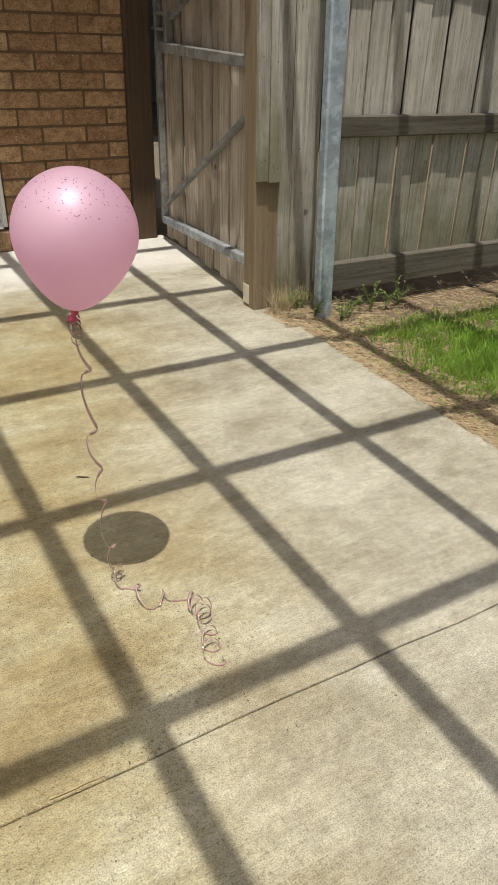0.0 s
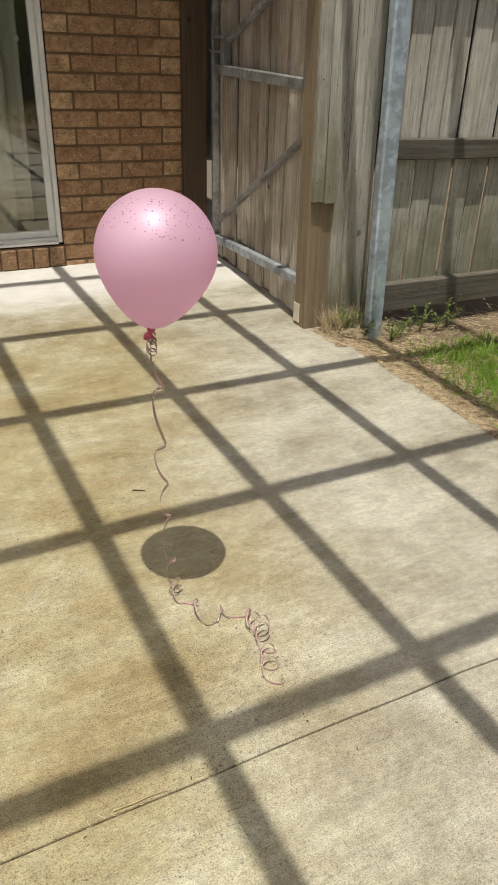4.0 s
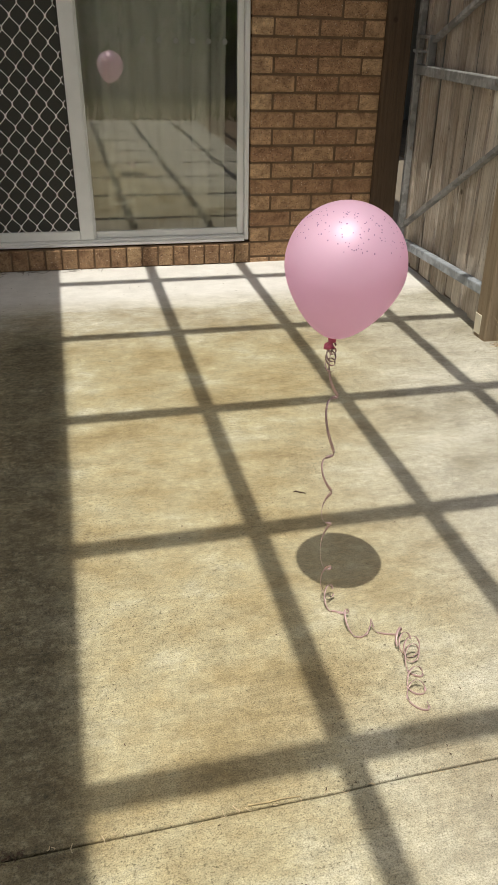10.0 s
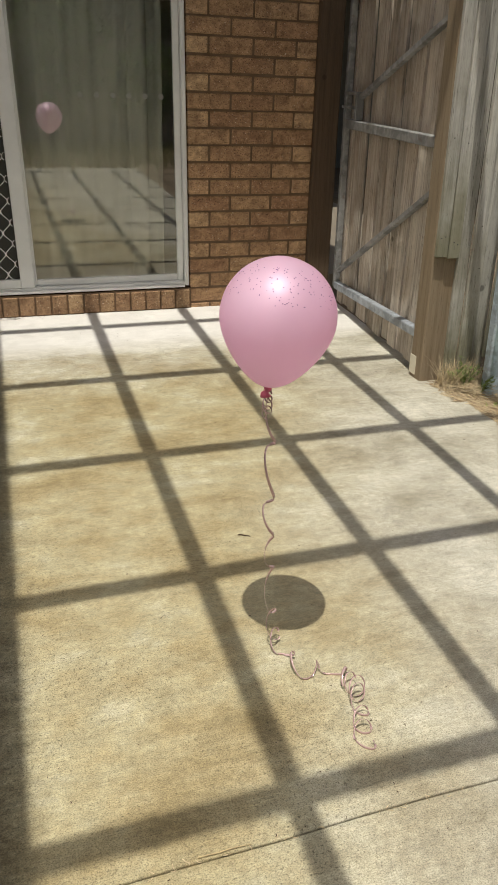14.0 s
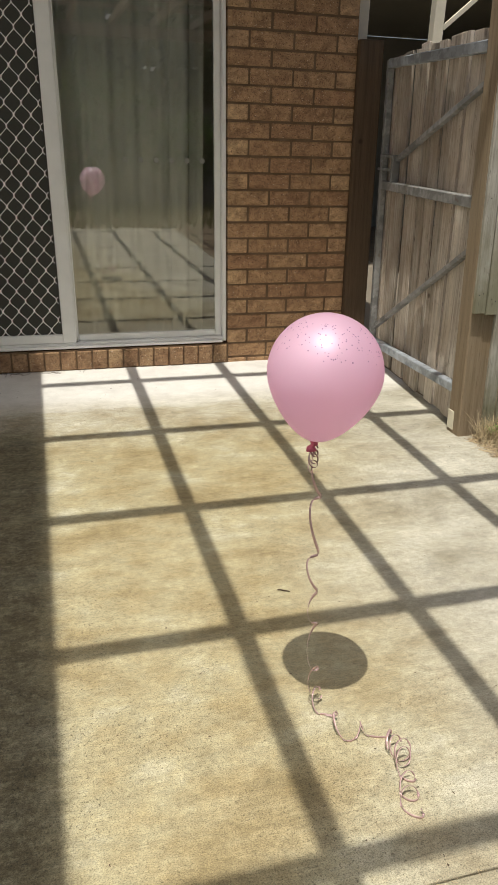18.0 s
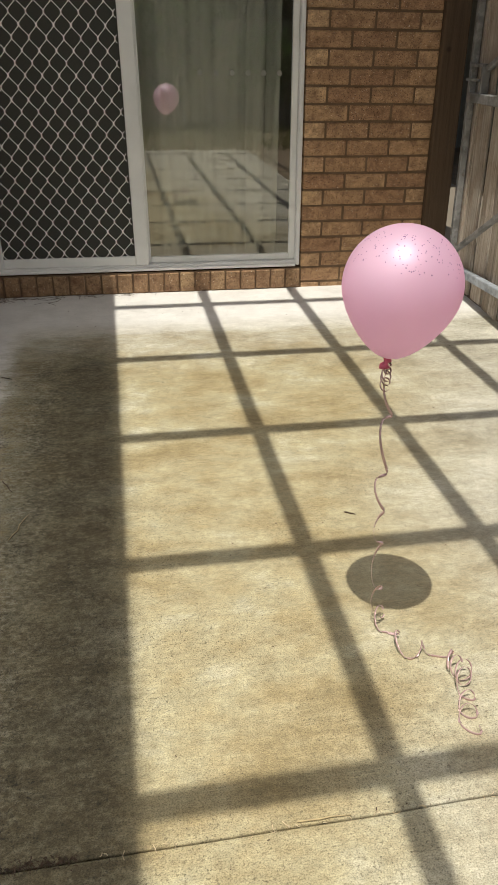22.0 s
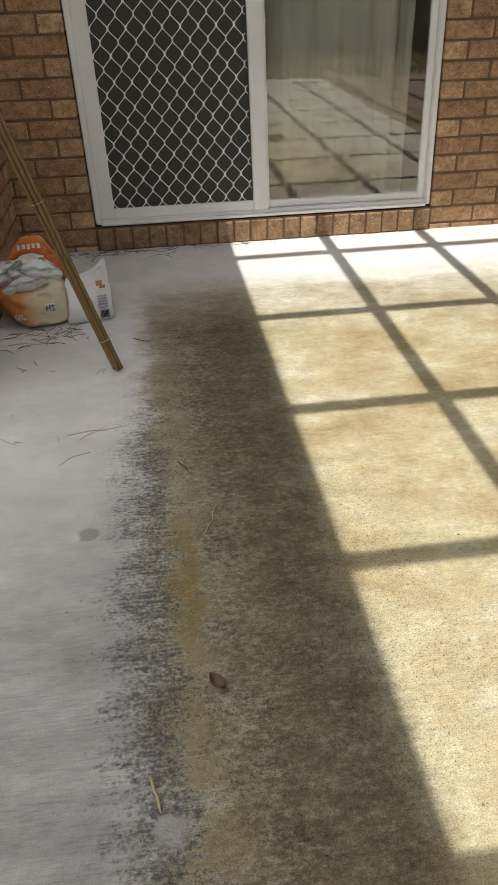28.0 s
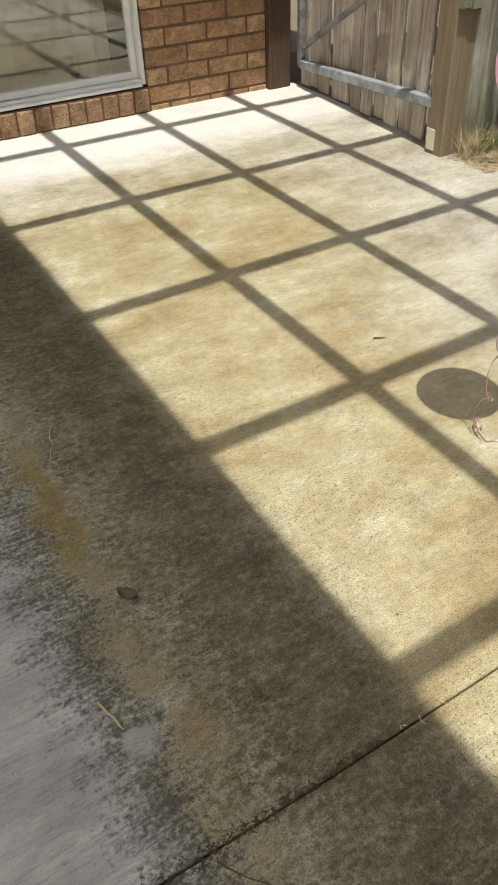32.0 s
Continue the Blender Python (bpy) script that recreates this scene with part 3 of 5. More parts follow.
door_frame = thing("door_1", "off-white aluminium sliding door frame set in brick", "door frame", (0, 0, 0), kind="structure")
rect_frame("frame", DOOR_L + 0.003, DOOR_R - 0.003, SILL, HEAD, 0.012, 0.105, (0.028, 0.022, 0.024, 0.03), door_frame)
part("track", box((DOOR_L + 0.03, -0.004, SILL - 0.004), (DOOR_R - 0.03, 0.0115, SILL + 0.012), 0.003), M_FRAME, door_frame, "worn aluminium sill track")

glass_panel = thing("sliding_glass_panel", "fixed glass sliding door panel with a pale aluminium frame", "glass door", (0.44, 0.07, 0.15))
glass_panel.location = (0, 0, 0)
rect_frame("sash", 0.004, DOOR_R - 0.026, SILL + 0.025, HEAD - 0.031, 0.048, 0.078, (0.022, 0.034, 0.034, 0.05), glass_panel)
bm = box((0.024, 0.060, SILL + 0.056), (DOOR_R - 0.058, 0.066, HEAD - 0.078))
bm.normal_update()
for f in bm.faces:
    f.material_index = 0 if f.normal.y < -0.5 else 1
pane = part("pane", bm, [M_GLASS, M_CLEAR], glass_panel, "clear reflective glass pane")
pane.visible_shadow = False
M_DOT = make_thin("frosted_film", (0.55, 0.54, 0.50), (0.4, 0.4, 0.36), 0.5, 0.7)
for i in range(6):
    bm = bmesh.new()
    bmesh.ops.create_cone(bm, cap_ends=True, segments=20, radius1=0.0135, radius2=0.0135, depth=0.0006)
    bmesh.ops.transform(bm, matrix=pose(0.335 + 0.083 * i, 0.0590, 1.115, 90), verts=bm.verts)
    part("safety_dot", bm, M_DOT, glass_panel, "frosted round safety dot")

screen = thing("screen_door", "closed security screen door with white diamond grille", "screen door", (0, 0, 0))
SX0, SX1, SZ0, SZ1 = DOOR_L + 0.031, 0.012, SILL + 0.025, HEAD - 0.031
rect_frame("frame", SX0, SX1, SZ0, SZ1, 0.014, 0.046, (0.072, 0.074, 0.048, 0.07), screen)
MX0, MX1, MZ0, MZ1 = SX0 + 0.072, SX1 - 0.074, SZ0 + 0.048, SZ1 - 0.07
part("fly_mesh", box((MX0 - 0.005, 0.034, MZ0 - 0.005), (MX1 + 0.005, 0.036, MZ1 + 0.005)), M_FLYMESH, screen, "dark woven fly mesh")


def grille():
    """Expanded-metal diamonds: wavy bars that meet in pairs."""
    verts, faces = [], []
    pw, ph = 0.0812, 0.1085     # diamond width and height
    w, d, y = 0.0054, 0.004, 0.030
    cols = int((MX1 - MX0) / pw) + 2
    steps = int((MZ1 - MZ0) / ph * 12)
    for c in range(-1, cols):
        for side in (1, -1):
            prev = None
            for s in range(steps + 1):
                z = MZ0 + s * ph / 12
                if z > MZ1:
                    break
                ph0 = (z - MZ0) / ph * math.tau
                tri = math.asin(math.sin(ph0) * 0.985) / (math.pi / 2)
                soft = max(-1.0, min(1.0, 0.85 * tri + 0.42 * math.sin(ph0)))
                x = MX0 + (c + 0.5) * pw + side * (soft + 1.0) * 0.25 * pw * 0.955
                if x < MX0 - 0.002 or x > MX1 + 0.002:
                    prev = None
                    continue
                b = len(verts)
                verts.extend([(x - w / 2, y - d / 2, z), (x + w / 2, y - d / 2, z), (x + w / 2, y + d / 2, z), (x - w / 2, y + d / 2, z)])
                if prev is not None:
                    for a in range(4):
                        faces.append((prev + a, prev + (a + 1) % 4, b + (a + 1) % 4, b + a))
                prev = b
    return soup("grille", verts, faces, M_GRILLE, screen)


grille()["label"] = "white expanded-metal diamond grille"
part("handle_plate", box((SX0 + 0.020, 0.006, 1.108), (SX0 + 0.050, 0.0145, 1.268), 0.004), M_BLACK, screen, "black door lock plate")
part("handle", beam((SX0 + 0.035, -0.004, 1.133), (SX0 + 0.035, -0.004, 1.243), 0.016, 0.022, 0.005, (0, 1, 0)), M_BLACK, screen, "black pull handle")


def curtain(x0, x1, y, label):
    bm = bmesh.new()
    n = int((x1 - x0) / 0.012)
    rows = []
    for i in range(n + 1):
        x = x0 + (x1 - x0) * i / n
        dy = 0.012 * math.sin(x * 46) + 0.022 * math.sin(x * 17 + 1) + 0.006 * math.sin(x * 95)
        rows.append([bm.verts.new((x, y + dy, z)) for z in (0.14, 1.2, 2.4)])
    for a, b in zip(rows, rows[1:]):
        for k in range(2):
            bm.faces.new((a[k], b[k], b[k + 1], a[k + 1]))
    ob = part("curtain", bm, M_CURTAIN, smooth=True)
    return tagged(ob, label, "curtain", kind="thing")


curtain(-0.02, 0.76, 0.165, "pale sheer curtain hanging behind the glass door").modifiers.new("thick", "SOLIDIFY").thickness = 0.002
curtain(0.565, 0.675, 0.148, "beige curtain gathered behind the glass door").modifiers.new("thick", "SOLIDIFY").thickness = 0.003

# the house stands plumb while the slab falls a little to one side
RAKE = Matrix(((1, 0, -0.018, 0), (0, 1, 0, 0), (0, 0, 1, 0), (0, 0, 0, 1)))
for top in (wall_right, wall_left, wall_over, wall_sill, door_frame, glass_panel, screen):
    for ob in [top, *top.children]:
        if ob.type != "MESH":
            continue
        if ob.data.users > 1:
            ob.location.x -= 0.018 * ob.location.z
        else:
            ob.data.transform(RAKE)

# ---------- pergola and patio roof (they cast the shadow grid) ----------
H = 2.55
OX, OY = H * SUN_DIR.x / SUN_DIR.z, H * SUN_DIR.y / SUN_DIR.z
pergola = thing("pergola", "timber pergola of crossed rafters and battens over the patio", "pergola", (0, 0, 0))


def over(xs, ys, z=H):
    """The point at height z whose shadow falls at (xs, ys) on the slab."""
    return (xs + z * SUN_DIR.x / SUN_DIR.z, ys + z * SUN_DIR.y / SUN_DIR.z, z)


def l_line(i, y):
    return (-0.200, 0.299, 0.817, 1.352, 1.885, 2.42, 2.95)[i]


def c_line(k, x):
    return (-0.262, -1.012, -1.762, -2.490, -3.211, -3.92, -4.64, -5.36)[k]


for i in range(1, 7):
    part("rafter", beam(over(l_line(i, 0.2), 0.2), over(l_line(i, -6.2), -6.2), 0.045, 0.09), M_PERGOLA, pergola)
for k in range(8):
    part("batten", beam(over(-0.30, c_line(k, -0.30), H + 0.0675), over(3.05, c_line(k, 3.05), H + 0.0675), 0.056, 0.045), M_PERGOLA, pergola)
bx = over(0, -6.0)
part("bearer", beam((bx[0] - 4.0, bx[1], H - 0.12), (bx[0] + 3.2, bx[1], H - 0.12), 0.09, 0.14), M_PERGOLA, pergola)
for x in (-3.9, -0.7, 2.5):
    part("post", box((x - 0.045, bx[1] - 0.045, -0.05), (x + 0.045, bx[1] + 0.045, H - 0.19), 0.004), M_PERGOLA, pergola)
patio_roof = thing("patio_roof", "corrugated opal patio roof sheeting on a timber edge beam", "roof", (0, 0, 0))
a, b = over(l_line(0, 0.2), 0.2, H), over(l_line(0, -6.2), -6.2, H)
part("edge_beam", beam((a[0] - 0.026, a[1], H - 0.02), (b[0] - 0.026, b[1], H - 0.02), 0.05, 0.13), M_PERGOLA, patio_roof)


def corrugated(x0, x1, y0, y1, z, skew):
    verts, faces = [], []
    n = int((x1 - x0) / 0.019)
    for i in range(n + 1):
        x = x0 + (x1 - x0) * i / n
        zz = z + 0.008 * math.sin(i * math.tau / 4)
        for y in (y0, y1):
            verts.append((x + skew * (y - y0), y, zz))
    for i in range(n):
        faces.append((2 * i, 2 * i + 2, 2 * i + 3, 2 * i + 1))
    return soup("sheet", verts, faces, M_ROOF, patio_roof, True)


corrugated(-4.4, a[0] - 0.01, a[1], b[1], H + 0.09, (b[0] - a[0]) / (b[1] - a[1]))

# ---------- gate side ----------
GX = 1.655
side_post = thing("wall_post", "dark brown stained timber gate post against the brick wall", "post", (1.645, 0.02, 0))
part("post", box((-0.053, -0.055, -0.1), (0.086, 0.045, 1.735), 0.005), M_DARKPOST, side_post)
corner_post = thing("corner_post", "cream painted steel post at the house corner", "post", (1.635, 0.16, 0))
part("post", box((-0.03, -0.03, -0.1), (0.03, 0.03, 2.62), 0.004), M_CREAM, corner_post)

gate = thing("gate", "closed paling gate on a galvanised steel frame", "gate", (0, 0, 0))
GY0, GY1 = -0.065, -1.262


def paling_mesh(w, h, t=0.016, seed=0, tilt=0.02):
    r = random.Random(seed)
    bm = box((-w / 2, -t / 2, 0), (w / 2, t / 2, h), 0.002)
    for v in bm.verts:
        if v.co.z > h / 2:
            v.co.z += v.co.x / w * r.uniform(-tilt, tilt)
    return bm


y, i, rg = GY0 - 0.03, 0, random.Random(3)
while y > GY1 + 0.02:
    w = 0.088 + rg.uniform(-0.010, 0.006)
    ob = part("paling", paling_mesh(w, 1.635 + 0.030 * min(1.0, (GY0 - y) / 0.5) + rg.uniform(-0.006, 0.008), seed=i, tilt=0.012), M_GATEWOOD, gate)
    ob.matrix_basis = pose(GX + 0.030 + 0.011 * (i % 2) + rg.uniform(-0.001, 0.005), y, 0.008 + rg.uniform(-0.006, 0.010), 0, 0, 90 + rg.uniform(-3, 3)) @ pose(0, 0, 0, 0, rg.uniform(-0.55, 0.55), 0)
    y -= w + rg.uniform(0.007, 0.020)
    i += 1
for zf, z0, d in ((0.125, 0.205, 0.042), (1.018, 1.018, 0.046), (1.622, 1.603, 0.044)):
    part("rail", beam((GX, GY0 - 0.04, zf), (GX, GY1 + 0.0, z0), 0.04, d, 0.004), M_GALVDULL if 0.5 < z0 < 1.2 else M_GALVMID, gate, "galvanised steel rail")
part("stile", beam((GX, GY0 - 0.03, 0.11), (GX, GY0 - 0.03, 1.64), 0.036, 0.036, 0.004, (0, 1, 0)), M_GALVDULL, gate, "galvanised steel stile")
part("stile", beam((GX, GY1 - 0.0, 0.18), (GX, GY1 - 0.0, 1.625), 0.03, 0.03, 0.004, (0, 1, 0)), M_GALVDULL, gate, "galvanised steel stile")
part("brace", beam((GX - 0.002, -0.30, 1.155), (GX - 0.002, -1.25, 1.485), 0.03, 0.024, 0.003), M_GALVDULL, gate, "diagonal steel brace")
part("brace", beam((GX - 0.002, -0.13, 0.215), (GX - 0.002, -1.255, 0.835), 0.03, 0.024, 0.003), M_GALVDULL, gate, "diagonal steel brace")
latch = part("latch_box", box((GX - 0.022, -0.28, 1.160), (GX + 0.02, -0.085, 1.176), 0.002), M_GALVDULL, gate, "steel latch box")
part("side", box((GX - 0.022, -0.28, 1.042), (GX + 0.02, -0.257, 1.160), 0.002), M_GALVDULL, latch)
part("bolt", beam((GX - 0.01, -0.04, 1.10), (GX - 0.01, -0.22, 1.10), 0.014, 0.014, 0.003), M_GALVDULL, latch)

# near gate post, its cover boards and the steel post
gate_post = thing("gate_post", "tan timber gate post stub with grey cover boards", "post", (0, 0, 0))
part("post", box((1.634, -1.345, -0.12), (1.757, -1.248, 1.90), 0.006), M_STUMP, gate_post)
for x, w, z0, yy in ((1.661, 0.051, 0.580, -1.357), (1.716, 0.054, 0.572, -1.362), (1.774, 0.056, -0.02, -1.352), (1.837, 0.064, -0.02, -1.368), (1.904, 0.064, -0.02, -1.358)):
    ob = part("cover_board", paling_mesh(w, 1.9 - z0, 0.021, int(x * 1000)), M_PALING, gate_post, "split silver-grey paling")
    ob.matrix_basis = pose(x, yy, z0, 0, 0, 1.2 * math.sin(x * 55))
for nx, nz, ny in ((1.650, 0.66, -1.3685), (1.668, 0.665, -1.3685), (1.708, 0.64, -1.3735), (1.727, 0.63, -1.3735), (1.832, 0.70, -1.3795), (1.846, 0.52, -1.3795), (1.655, 1.05, -1.3685), (1.718, 1.03, -1.3735)):
    part("nail", tube([(nx, ny, nz), (nx, ny + 0.006, nz)], 0.0026, 6), M_BLACK, gate_post, "dark rusted nail head")
hinge = part("bracket", box((1.630, -1.300, 0.02), (1.6335, -1.250, 0.11), 0.001), M_CREAM, gate_post, "pale steel bracket")
steel_post = thing("steel_post", "mottled galvanised steel fence post", "post", (0, 0, 0))
part("tube", beam((1.915, -1.50, -0.1), (1.845, -1.50, 1.95), 0.078, 0.05, 0.008, (0, 1, 0)), M_GALV, steel_post)

fence = thing("fence", "weathered grey timber paling fence with three rails", "fence", (0, 0, 0))
x, i, rf = 1.9585, 0, random.Random(8)
while x < 5.2:
    w = 0.0965 + rf.uniform(-0.004, 0.004)
    ob = part("paling", paling_mesh(w, 1.72 + rf.uniform(-0.02, 0.02), seed=50 + i), M_PALING, fence)
    ob.matrix_basis = pose(x, -1.398 + 0.006 * (i % 2) + rf.uniform(-0.001, 0.002), 0.12, rf.uniform(-0.06, 0.06), -1.4 + rf.uniform(-0.3, 0.3), rf.uniform(-1.5, 1.5))
    x += 0.1075
    i += 1
for z, h in ((0.793, 0.086), (1.475, 0.086)):
    part("rail", beam((1.93, -1.4265, z), (5.2, -1.4265, z - 0.03), 0.036, h, 0.005), M_RAIL, fence, "dark grey hardwood rail")
part("plinth", beam((1.94, -1.43, 0.142), (5.2, -1.43, 0.130), 0.045, 0.135, 0.006), M_RAIL, fence, "mossy grey plinth board")



def lean(ob, p, deg):
    """Tip a whole thing about its foot p, towards the patio."""
    ob.matrix_basis = Matrix.Translation(p) @ pose(0, 0, 0, 0, -deg, 0) @ Matrix.Translation(-Vector(p)) @ ob.matrix_basis


lean(gate_post, (1.72, -1.3, 0), 2.4)
lean(side_post, (1.645, 0.02, 0), 1.2)
lean(gate, (GX, GY1, 0), 1.5)
gate.matrix_basis = Matrix.Translation((GX, GY1, 0)) @ pose(0, 0, 0, 0, 0, -5.0) @ Matrix.Translation((-GX, -GY1, 0)) @ gate.matrix_basis
lean(steel_post, (1.9, -1.5, 0), 1.3)

# carport beyond the gate
M_CARPORT = make_plain("green_grey_sheeting", (0.17, 0.175, 0.155), 0.6, 0.2, 2)
carport = thing("carport", "dark carport with cream posts beyond the gate", "carport", (0, 0, 0))
part("roof", box((2.3, 2.0, 2.62), (9.0, 7.0, 2.72)), M_CARPORT, carport)
part("back_wall", box((8.9, -0.5, -0.05), (9.0, 7.0, 2.6)), M_CARPORT, carport)
part("side_wall", box((2.3, 6.9, -0.05), (8.9, 7.0, 2.6)), M_CARPORT, carport)
for x, y in ((2.80, 1.50),):
    part("post", box((x - 0.04, y - 0.04, -0.05), (x + 0.04, y + 0.04, 2.62), 0.004), M_CREAM, carport)
part("brace", beam((2.85, 1.50, 2.02), (3.45, 1.50, 2.52), 0.03, 0.03), M_CREAM, carport)

# ---------- balloon and ribbon ----------
M_BALLOON = make_thin("pink_pearl_rubber", (0.90, 0.71, 0.89), (0.98, 0.69, 0.81), 0.60, 0.5, 0.6, 0.03, 12)
pearl = M_BALLOON.node_tree.nodes["Principled BSDF"].inputs
pearl["Metallic"].default_value, pearl["Roughness"].default_value = 0.30, 0.50
pearl["Coat Weight"].default_value, pearl["Coat Roughness"].default_value = 0.22, 0.20
M_KNOT = make_plain("dark_pink_rubber", (0.55, 0.10, 0.17), 0.4, 0.1)
M_SPECK = make_plain("purple_glitter", (0.30, 0.14, 0.32), 0.6, 0.2)
M_RIBBON = make_plain("rose_gold_ribbon", (0.60, 0.42, 0.42), 0.22, 0.1, 40, 0.35)
BC = Vector((0.350, -2.835, 0.843))
KNOT = Vector((0.332, -2.848, 0.700))
balloon = thing("balloon", "pink pearl balloon floating over the patio on a curled ribbon", "balloon", BC)
balloon.rotation_mode = "QUATERNION"
balloon.rotation_quaternion = (BC - KNOT).to_track_quat("Z", "Y")
BR = 0.111


def skin_at(th, ph):
    c = math.cos(th)
    z = BR * (c if c > 0 else c * (1 + 0.24 * c * c))
    r = BR * math.sin(th) * (1.0 if c > 0 else 1 - 0.10 * c * c)
    return Vector((r * math.cos(ph), r * math.sin(ph), z))


def balloon_skin():
    bm = bmesh.new()
    seg, ring = 56, 40
    rows = []
    for j in range(ring + 1):
        th = 0.03 + (math.pi - 0.06) * j / ring
        rows.append([bm.verts.new(skin_at(th, k * math.tau / seg)) for k in range(seg)])
    for a, b in zip(rows, rows[1:]):
        for k in range(seg):
            bm.faces.new((a[k], b[k], b[(k + 1) % seg], a[(k + 1) % seg]))
    bm.faces.new(rows[0])
    bm.faces.new(rows[-1][::-1])
    bmesh.ops.recalc_face_normals(bm, faces=bm.faces)
    return bm


part("skin", balloon_skin(), M_BALLOON, balloon, smooth=True)
part("knot", tube([(0, 0, -0.136), (0, 0, -0.142), (0.002, 0, -0.147), (0.004, 0.001, -0.152), (0.003, 0, -0.158)], [0.006, 0.0085, 0.0045, 0.009, 0.011], 12), M_KNOT, balloon, "dark pink tied knot", True)
verts, faces, rs = [], [], random.Random(21)
for _ in range(260):
    p = skin_at(rs.uniform(0.55, 1.25), rs.uniform(0, math.tau))
    nrm = p.normalized()
    sd = nrm.cross(Vector((0, 0, 1))).normalized()
    up = nrm.cross(sd)
    q, r0, b = p + nrm * 0.0006, rs.uniform(0.0006, 0.0015), len(verts)
    verts.extend([tuple(q + sd * r0 * math.cos(k * math.tau / 6) + up * r0 * math.sin(k * math.tau / 6)) for k in range(6)] + [tuple(q + nrm * 0.0004)])
    faces.extend([(b + k, b + (k + 1) % 6, b + 6) for k in range(6)])
tagged(soup("glitter_dots", verts, faces, M_SPECK, balloon), "purple glitter dots round the crown", kind="stuff")


def strip(points, w, t, name, mat, parent=None):
    """A thin flat band along points, its flat side turning with the curl."""
    pts = [Vector(p) for p in points]
    vs, fs = [], []
    for i, p in enumerate(pts):
        ax = (pts[min(i + 1, len(pts) - 1)] - pts[max(i - 1, 0)]).normalized()
        acc = pts[min(i + 2, len(pts) - 1)] + pts[max(i - 2, 0)] - 2 * p
        nrm = acc - ax * acc.dot(ax)
        nrm = nrm.normalized() if nrm.length > 1e-7 else ax.orthogonal().normalized()
        sd = ax.cross(nrm)
        for a, b in ((-1, -1), (1, -1), (1, 1), (-1, 1)):
            q = p + sd * a * w / 2 + nrm * b * t / 2
            vs.append((q.x, q.y, q.z))
    for i in range(len(pts) - 1):
        for k in range(4):
            fs.append((4 * i + k, 4 * i + (k + 1) % 4, 4 * i + 4 + (k + 1) % 4, 4 * i + 4 + k))
    return soup(name, vs, fs, mat, parent, True)


def curl(stations, turns, steps):
    """A helix along stations of (x, y, z, radius)."""
    out = []
    st = [Vector(q) for q in stations]
    for i in range(steps + 1):
        u = i / steps * (len(st) - 1)
        k = min(int(u), len(st) - 2)
        f = u - k
        f = f * f * (3 - 2 * f)
        q = st[k].lerp(st[k + 1], f)
        a = turns * math.tau * i / steps + 0.7 * math.sin(i * 0.05)
        r = q.w
        z = q.z + r * math.sin(a) * 0.9
        out.append((q.x + r * math.cos(a), q.y + r * math.sin(a * 0.98 + 0.4) * 0.8, max(z, 0.003)))
    return out


ribbon = thing("ribbon", "curled rose-gold balloon ribbon trailing onto the concrete", "ribbon", (0, 0, 0))
rope = curl([(0.333, -2.848, 0.682, 0.004), (0.348, -2.846, 0.56, 0.014), (0.350, -2.84, 0.42, 0.012), (0.362, -2.835, 0.28, 0.011), (0.375, -2.825, 0.14, 0.013), (0.402, -2.79, 0.020, 0.015)], 6.0, 240)
strip(rope, 0.0060, 0.0006, "strand", M_RIBBON, ribbon)
trail = curl([(0.402, -2.79, 0.020, 0.015), (0.400, -2.83, 0.016, 0.016), (0.412, -2.88, 0.013, 0.018), (0.435, -2.925, 0.013, 0.016), (0.485, -2.920, 0.013, 0.015), (0.515, -2.94, 0.013, 0.014), (0.518, -2.985, 0.016, 0.018)], 3.6, 240)
strip(trail, 0.0060, 0.0006, "trail", M_RIBBON, ribbon)
coil = curl([(0.518, -2.985, 0.018, 0.018), (0.524, -3.008, 0.024, 0.022), (0.520, -3.020, 0.022, 0.018), (0.507, -3.07, 0.006, 0.019), (0.495, -3.105, 0.005, 0.019), (0.478, -3.150, 0.004, 0.023)], 5.0, 300)
strip(coil, 0.0060, 0.0006, "coil", M_RIBBON, ribbon)
tail = curl([(0.334, -2.848, 0.690, 0.008), (0.332, -2.850, 0.670, 0.010), (0.331, -2.851, 0.650, 0.009)], 4, 90)
strip(tail, 0.0060, 0.0006, "tail", M_RIBBON, ribbon)

# ---------- bamboo stakes ----------
M_BAMBOO = make_wood("dry_bamboo", (0.13, 0.072, 0.030), (0.32, 0.19, 0.080), (0.30, 0.22, 0.13), 0.2, "z", 0.3)
M_TWINE = make_plain("white_twine", (0.48, 0.44, 0.36), 0.8, 0.1)
stakes = thing("bamboo_stakes", "bundle of tan bamboo garden stakes leaning on the brick wall", "garden stakes", (0, 0, 0))
SB, SD = Vector((-0.748, -1.390, 0.0)), Vector((-0.305, 0.10, 0.945)).normalized()
rk = random.Random(4)
side, fore = SD.cross(Vector((0, 1, 0))).normalized(), Vector((0, 1, 0))
for ox, oy in ((-0.0115, -0.004), (0.001, -0.009), (0.0115, 0.0), (-0.004, 0.008), (0.007, 0.010)):
    pts, rad = [], []
    o = side * ox + fore * oy
    lean = side * rk.uniform(-0.006, 0.006) + fore * rk.uniform(-0.005, 0.005)
    d = rk.uniform(0.0, 0.14)
    for i in range(150):
        u = i * 0.0125
        node = abs((u + d) % 0.16 - 0.08) > 0.074
        pts.append(SB + SD * (u + 0.012 + 0.3 * max(ox, 0)) + o * (1 + u * 0.15) + lean * u)
        rad.append((0.0083 if node else 0.0070) * (1 - 0.12 * u))
    part("stake", tube(pts, rad, 8), M_BAMBOO, stakes, smooth=True)
